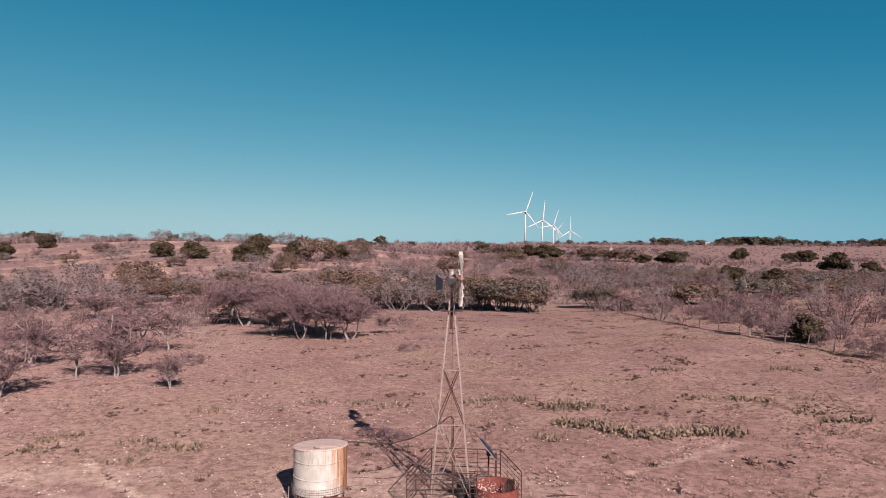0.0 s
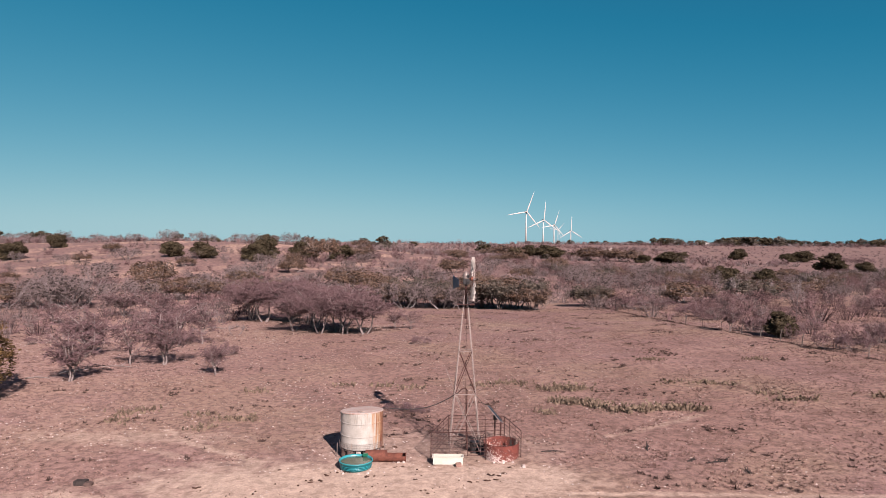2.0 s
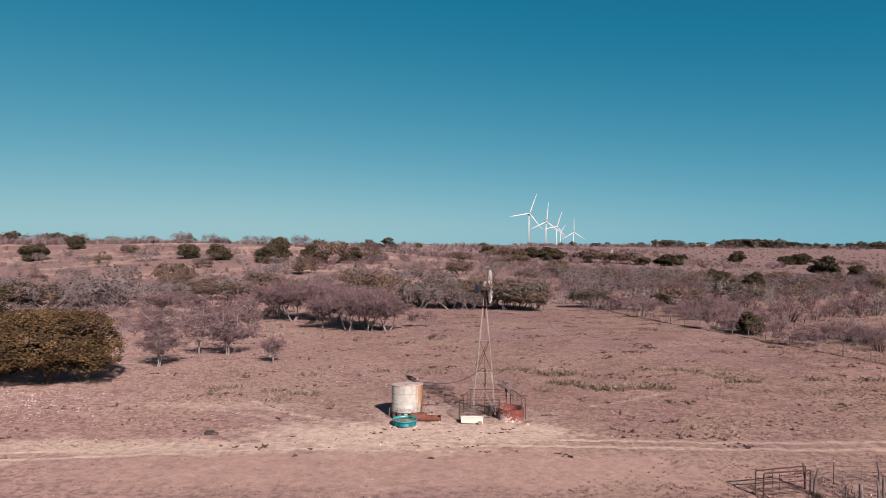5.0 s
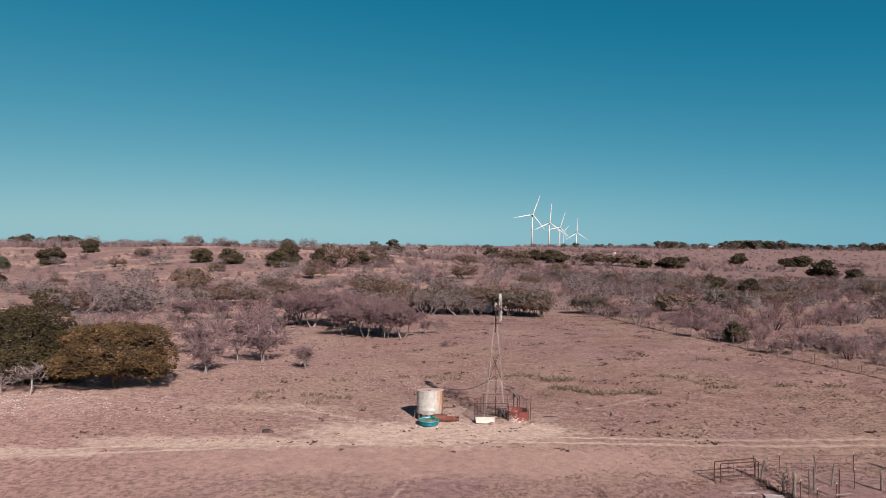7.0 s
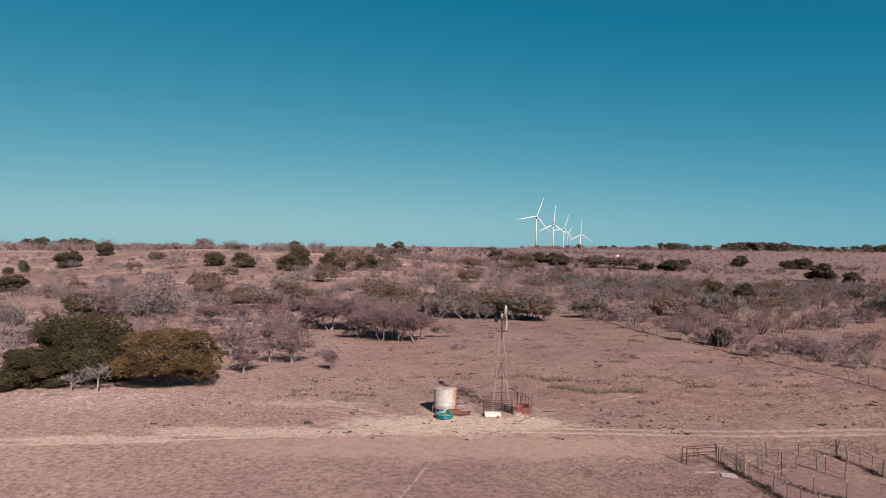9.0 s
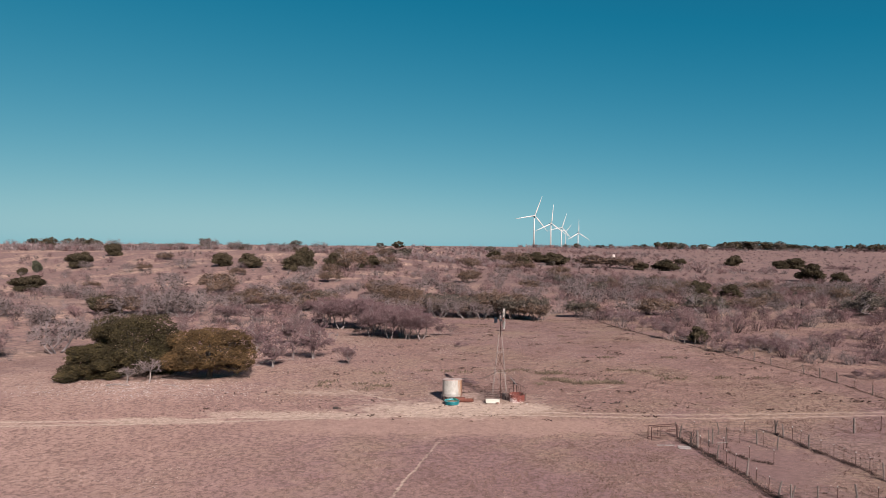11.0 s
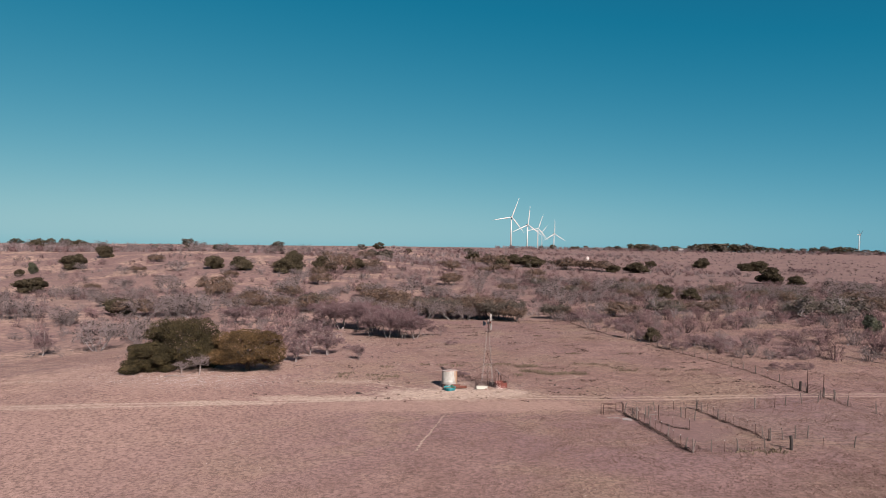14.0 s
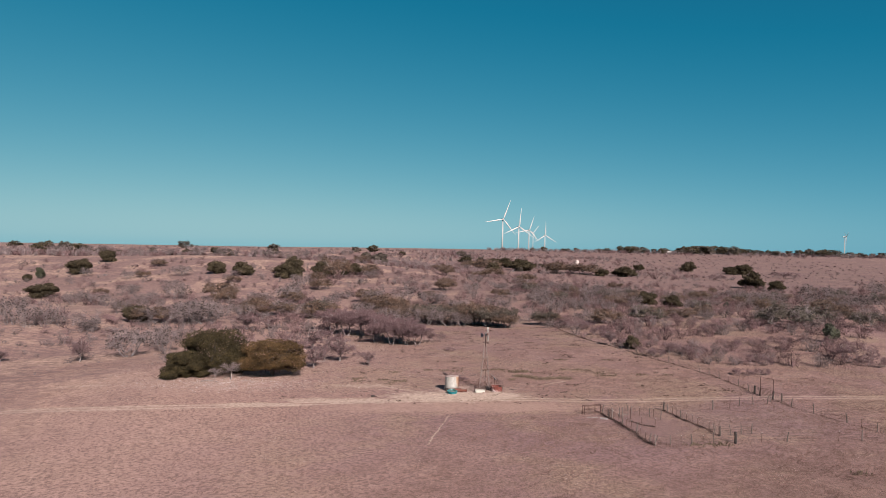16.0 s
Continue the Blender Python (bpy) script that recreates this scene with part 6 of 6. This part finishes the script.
NORTH = [(45.7, -6.1), (45.7, 1.2), (45.5, 8.2), (44.4, 14.3), (42.9, 20.8), (40.9, 27.6), (39.0, 36.1), (37.0, 46.4), (34.4, 58.5), (32.8, 74.0), (33.0, 90.0), (34.0, 112.0)]
fence("field_fence", NORTH, 4.0, "wire field fence of steel and wooden posts along the thicket", mesh=True)
fence("lane_fence", [(46.5, -8.6), (46.6, -13.9), (47.6, -18.0), (49.2, -23.3), (50.2, -28.0), (53.5, -42.0)], 3.0, "wire fence running from the tall gate", mesh=True)
PEN_SIDE = [(16.45, -15.0, 1), (16.71, -17.36, 1), (17.05, -18.7, 0), (17.38, -19.85, 0), (17.47, -21.54, 1), (17.59, -23.19, 0), (17.7, -24.6, 0), (17.91, -26.31, 1), (17.65, -28.39, 0), (17.68, -30.34, 0), (17.79, -31.6, 1), (18.05, -32.9, 1)]
PEN_DIVIDER = [(26.41, -13.8, 1), (26.56, -15.07, 1), (26.9, -16.12, 0), (27.02, -17.34, 0), (27.12, -18.53, 1), (27.37, -20.1, 0), (27.63, -21.63, 0), (27.83, -22.74, 0), (28.06, -24.0, 0), (28.26, -25.57, 0), (28.0, -27.65, 1), (28.22, -28.58, 1)]
fence("pen_side_fence", PEN_SIDE, 0, "net wire stock pen fence with leaning wooden posts", mesh=True)
fence("pen_divider", PEN_DIVIDER, 0, "net wire fence dividing the stock pens", mesh=True)
fence("pen_front_fence", [(18.05, -32.9, 1), (20.07, -32.6, 1), (21.39, -32.75, 0), (22.78, -32.8, 1), (24.13, -32.9, 0), (25.6, -32.8, 1), (28.6, -32.3, 0), (32.0, -32.2, 0), (35.4, -32.1, 1), (38.8, -32.1, 0), (42.2, -32.0, 0), (45.3, -32.0, 1), (48.8, -32.1, 0), (52.4, -32.2, 1), (56.0, -32.2, 0)], 0, "open pen fence of steel and wooden posts", wires=(0.4, 0.8, 1.15))
fence("pen_back_fence", [(16.5, -14.2, 1), (18.45, -13.4, 0), (20.89, -13.6, 1), (23.4, -13.6, 0), (26.41, -13.8, 1)], 0, "wire fence along the back of the pens", mesh=True)
fence("inner_fence", [(19.0, -16.7, 1), (20.64, -15.83, 1), (21.68, -16.48, 0), (23.1, -16.97, 1), (23.5, -17.4, 0), (24.0, -19.0, 1)], 0, "low inner wire fence in the pens", wires=(0.25, 0.45, 0.65, 0.85, 1.05))
fence("fallen_fence", [(18.47, -17.16, 1), (19.18, -18.73, 0), (20.27, -21.61, 0), (21.64, -23.14, 0)], 0, "half-fallen net wire fence inside the pens", wires=(0.15, 0.35), mesh=False)
fence("yard_fence", [(28.3, -28.8), (33.0, -27.8)], 1.5, "short wire fence ending in the open", wood_every=5, wires=(0.4, 0.7, 1.0))
fence("wing_fence", [(39.0, -12.5), (44.0, -11.6), (46.5, -8.9)], 2.4, "leaning wire wing fence beside the gate", wood_every=2)
corral("stock_pen", [((13.34, -15.1), (16.4, -14.3)), ((13.57, -15.5), (16.3, -14.95))], 2, 1.28, "rusty pipe panels of the old stock pens", 2, 0.022)
for x, y, h, wood in ((28.6, -32.3, 1.45, DARK_WOOD), (17.1, -17.9, 1.6, OLD_WOOD), (19.8, -18.0, 1.8, RUST_DARK), (33.9, -14.3, 1.5, OLD_WOOD), (36.8, -13.9, 1.5, RUST_DARK), (47.4, -9.8, 1.3, OLD_WOOD), (45.6, -4.6, 1.4, DARK_WOOD)):
    r = 0.17 if wood is DARK_WOOD else 0.10 if wood is OLD_WOOD else 0.04
    ob = part("post", Shape().tube([(0, 0, -0.3), (0.01, 0, h * 0.6), (PLACE.gauss(0, 0.05), 0.02, h)], [r, r * 0.96, r * 0.9], 10), wood)
    ob.matrix_basis = pose(x, y, ground(x, y))
    tagged(ob, "stout dark wooden corner post" if wood is DARK_WOOD else "weathered wooden post in the pens" if wood is OLD_WOOD else "tall rusty steel post in the pens", "post", "lone posts")
for x, y, l, turn in ((17.6, -21.55, 1.0, 8),):
    ob = part("crossbar", Shape().tube([(-l / 2, 0, 1.5), (l / 2, 0, 1.55)], 0.05, 8), OLD_WOOD)
    ob.matrix_basis = pose(x + 0.3, y, ground(x, y), 0, 0, turn)
    tagged(ob, "weathered crossbar nailed to a pen post", "beam")
plank = part("plank", Shape().box((-0.85, -0.1, 0), (0.85, 0.1, 0.06)), DEAD_WOOD, bevel=0.01)
plank.matrix_basis = pose(14.4, -17.2, ground(14.4, -17.2), 0, 0, 2)
tagged(plank, "pale weathered plank lying by the pens", "plank")
pallet = empty("pallet", (15.85, -18.05, ground(15.85, -18.05)), "greenish weathered wooden pallet lying by the pens", "pallet", turn=-12)
for k in range(4):
    part("slat", Shape().box((-0.56, -0.44 + 0.25 * k, 0.07), (0.56, -0.30 + 0.25 * k, 0.10)), DEAD_WOOD, pallet)
for k in range(3):
    part("runner", Shape().box((-0.54 + 0.48 * k, -0.44, 0), (-0.45 + 0.48 * k, 0.45, 0.068)), OLD_WOOD, pallet)
fallen = Shape()
for k in range(60):
    f = rg.rand()
    p = Vector((16.6 + f * 1.2, -17.5 - f * 14.5, 0)) + Vector((rg.normal(0, 0.12), rg.normal(0, 0.2), rg.uniform(0, 0.25)))
    p.z += ground(p.x, p.y)
    d = Vector((rg.normal(0, 0.4), rg.normal(0, 0.4), rg.normal(0, 0.2)))
    fallen.tube([p, p + d], [0.02, 0.006], 4, False)
tagged(part("fence_litter", fallen, DARK_WOOD), "dead branches and weeds caught along the pen fence", "dead brush", kind="stuff")
vine = Shape()
for k in range(90):
    p = Vector((16.75 + rg.normal(0, 0.18), -17.6 + rg.normal(0, 0.35), rg.uniform(0, 1.3)))
    p.z += ground(p.x, p.y)
    d = Vector(rg.normal(0, 0.25, 3))
    vine.tube([p, p + d], [0.014, 0.005], 4, False)
tagged(part("dead_vine", vine, DARK_WOOD), "dead vine tangled round a pen post", "dead brush")

def weeds(name, route, per_metre, label, seed):
    r = np.random.RandomState(seed)
    V = []
    for (x0, y0), (x1, y1) in zip(route, route[1:]):
        m = int(math.hypot(x1 - x0, y1 - y0) * per_metre)
        f = r.rand(m)
        x, y = x0 + (x1 - x0) * f + r.normal(0, 0.16, m), y0 + (y1 - y0) * f + r.normal(0, 0.16, m)
        z, a, w = land(x, y) - 0.03, r.uniform(0, 6.28, m), r.uniform(0.02, 0.05, m)
        h = r.uniform(0.05, 0.16, m) + 0.28 * np.maximum(0, np.array([noise.noise((p * 0.9, q * 0.9, 4)) for p, q in zip(x, y)]))
        V.append(np.stack([np.stack([x + np.cos(a) * w, y + np.sin(a) * w, z], -1), np.stack([x - np.cos(a) * w, y - np.sin(a) * w, z], -1), np.stack([x + r.normal(0, 0.12, m), y + r.normal(0, 0.12, m), z + h], -1)], 1).reshape(-1, 3))
    V = np.concatenate(V)
    tagged(new(name, arrays(name, V, np.arange(len(V)).reshape(-1, 3), WEED_SHADE)), label, "weeds", kind="stuff")


weeds("fence_weeds", NORTH, 60, "dark dead weeds along the field fence", 51)
# pen fences: dense dark blades also stand for the shadow at their foot
weeds("pen_weeds", [r[:2] for r in PEN_SIDE], 190, "dark dead weeds and foot shade along the pen fence", 52)
weeds("divider_weeds", [r[:2] for r in PEN_DIVIDER], 190, "dark dead weeds and foot shade along the dividing fence", 53)
weeds("lane_weeds", [(46.5, -8.6), (46.6, -13.9), (47.6, -18.0), (49.2, -23.3), (50.2, -28.0), (53.5, -42.0)], 26, "dark dead weeds along the lane fence", 54)
# dark blades put in as the shadow along the fallen net
weeds("inner_weeds", [(18.47, -17.16), (19.18, -18.73), (20.27, -21.61), (21.64, -23.14)], 80, "dark blades for the base shadow along the inner fence", 55)

# tall pipe gate frame across the lane, with its gate
gate = empty("ranch_gate", (0, 0, 0), "tall rusty pipe gate frame over the lane, gate shut", "gate")
GA, GB = Vector((45.75, -6.15, ground(45.75, -6.15))), Vector((46.6, -8.6, ground(46.6, -8.6)))
for p in (GA, GB):
    part("post", Shape().tube([p + Vector((0, 0, -0.3)), p + Vector((0, 0, 3.2))], 0.042, 10), RUST_DARK, gate)
part("header", Shape().tube([GA + Vector((0, 0, 3.2)), GB + Vector((0, 0, 3.2))], 0.022, 10), RUST_DARK, gate)
leaf = part("gate_leaf", Shape().tube([GA.lerp(GB, 0.04) + Vector((0, 0, 0.25)), GA.lerp(GB, 0.04) + Vector((0, 0, 1.35))], 0.025, 8).tube([GA.lerp(GB, 0.96) + Vector((0, 0, 0.25)), GA.lerp(GB, 0.96) + Vector((0, 0, 1.35))], 0.025, 8), RUST_DARK, gate)
for k in range(6):
    z = 0.28 + 0.21 * k
    part("bar", Shape().tube([GA.lerp(GB, 0.04) + Vector((0, 0, z)), GA.lerp(GB, 0.96) + Vector((0, 0, z))], 0.02, 6), RUST_DARK, leaf)

# ---- far things ----
rock = Shape()
rr = np.random.RandomState(40)
prof = [(1.0, -0.5), (1.05, 1.0), (0.95, 3.0), (0.85, 5.2), (0.6, 7.0), (0.15, 8.0)]
rock.lathe([(r, z) for r, z in prof], 12)
rock.v = [Vector((v.x * 2.4 * rr.uniform(0.85, 1.15) + v.z * 0.12, v.y * 2.2 * rr.uniform(0.85, 1.15), v.z)) for v in rock.v]
boulder = part("rock_pillar", rock, LIMESTONE)
boulder.matrix_basis = pose(161.2, 589.0, ground(161.2, 589))
tagged(boulder, "pale limestone rock pillar among far oaks", "rock")


def turbine(x, y, hub_z, turn, spin, size=1.0):
    z0 = ground(x, y)
    ob = empty("wind_turbine", (x, y, z0), "white three-bladed wind turbine beyond the ridge", "wind turbine", "wind turbines", turn)
    h = hub_z - z0
    part("tower", Shape().tube([(0, 0, -2), (0, 0, h * 0.5), (0, 0, h)], [1.7, 1.4, 1.0], 20), WHITE_PAINT, ob, smooth=True)
    part("nacelle", Shape().box((-1.7, -3.0, h - 1.3), (1.7, 6.5, h + 2.1)), WHITE_PAINT, ob, bevel=0.5)
    hub = part("hub", Shape().tube([(0, -5.3, h + 0.4), (0, -4.6, h + 0.4), (0, -3.0, h + 0.4)], [0.5, 1.5, 1.6], 14), WHITE_PAINT, ob, smooth=True)
    for k in range(3):
        a = radians(spin + 120 * k)
        d, s = Vector((math.sin(a), 0, math.cos(a))), Vector((math.cos(a), 0, -math.sin(a)))
        c = Vector((0, -4.3, h + 0.4))
        sh = Shape()
        rows = ((0.5, 0.8, 0.8), (4, 0.85, 0.8), (9, 1.4, 0.5), (22, 0.95, 0.3), (34, 0.58, 0.2), (42, 0.16, 0.08))
        for r, w, t in rows:
            for q in range(8):
                b = 2 * math.pi * q / 8
                sh.v.append(c + d * r * size + s * (math.cos(b) * w) + Vector((0, math.sin(b) * t, 0)))
        for i in range(len(rows) - 1):
            for q in range(8):
                sh.f.append((i * 8 + q, i * 8 + (q + 1) % 8, i * 8 + 8 + (q + 1) % 8, i * 8 + 8 + q))
        sh.f.append(tuple(40 + q for q in range(8)))
        part("blade", sh, WHITE_PAINT, hub, smooth=True)


for x, y, z, turn, spin in ((167, 1245, 74, 8, 20), (217, 1349, 62, 10, 5), (299, 1690, 62, 10, 18), (541, 2977, 77, 12, 40), (368, 1814, 50, 14, 0), (1377, 1964, 69, 70, 180)):
    turbine(x, y, z, turn, spin, 0.75 if x > 1000 else 1.0)
for x, y, w in ((455, 1082, 7), (505, 1085, 5)):
    z = ground(x, y)
    shed = empty("shed", (x, y, z), "far low white metal farm shed on the ridge", "shed", "far sheds")
    part("wall", Shape().box((-w / 2, -3, -0.5), (w / 2, 3, 3.2)), WHITE_PAINT, shed)
    part("roof", Shape().bar((-w / 2 - 0.4, -1.7, 3.9), (w / 2 + 0.4, -1.7, 3.9), 3.9, 0.12, up=(0, -0.4, 1)).bar((-w / 2 - 0.4, 1.7, 3.9), (w / 2 + 0.4, 1.7, 3.9), 3.9, 0.12, up=(0, 0.4, 1)), WHITE_PAINT, shed)
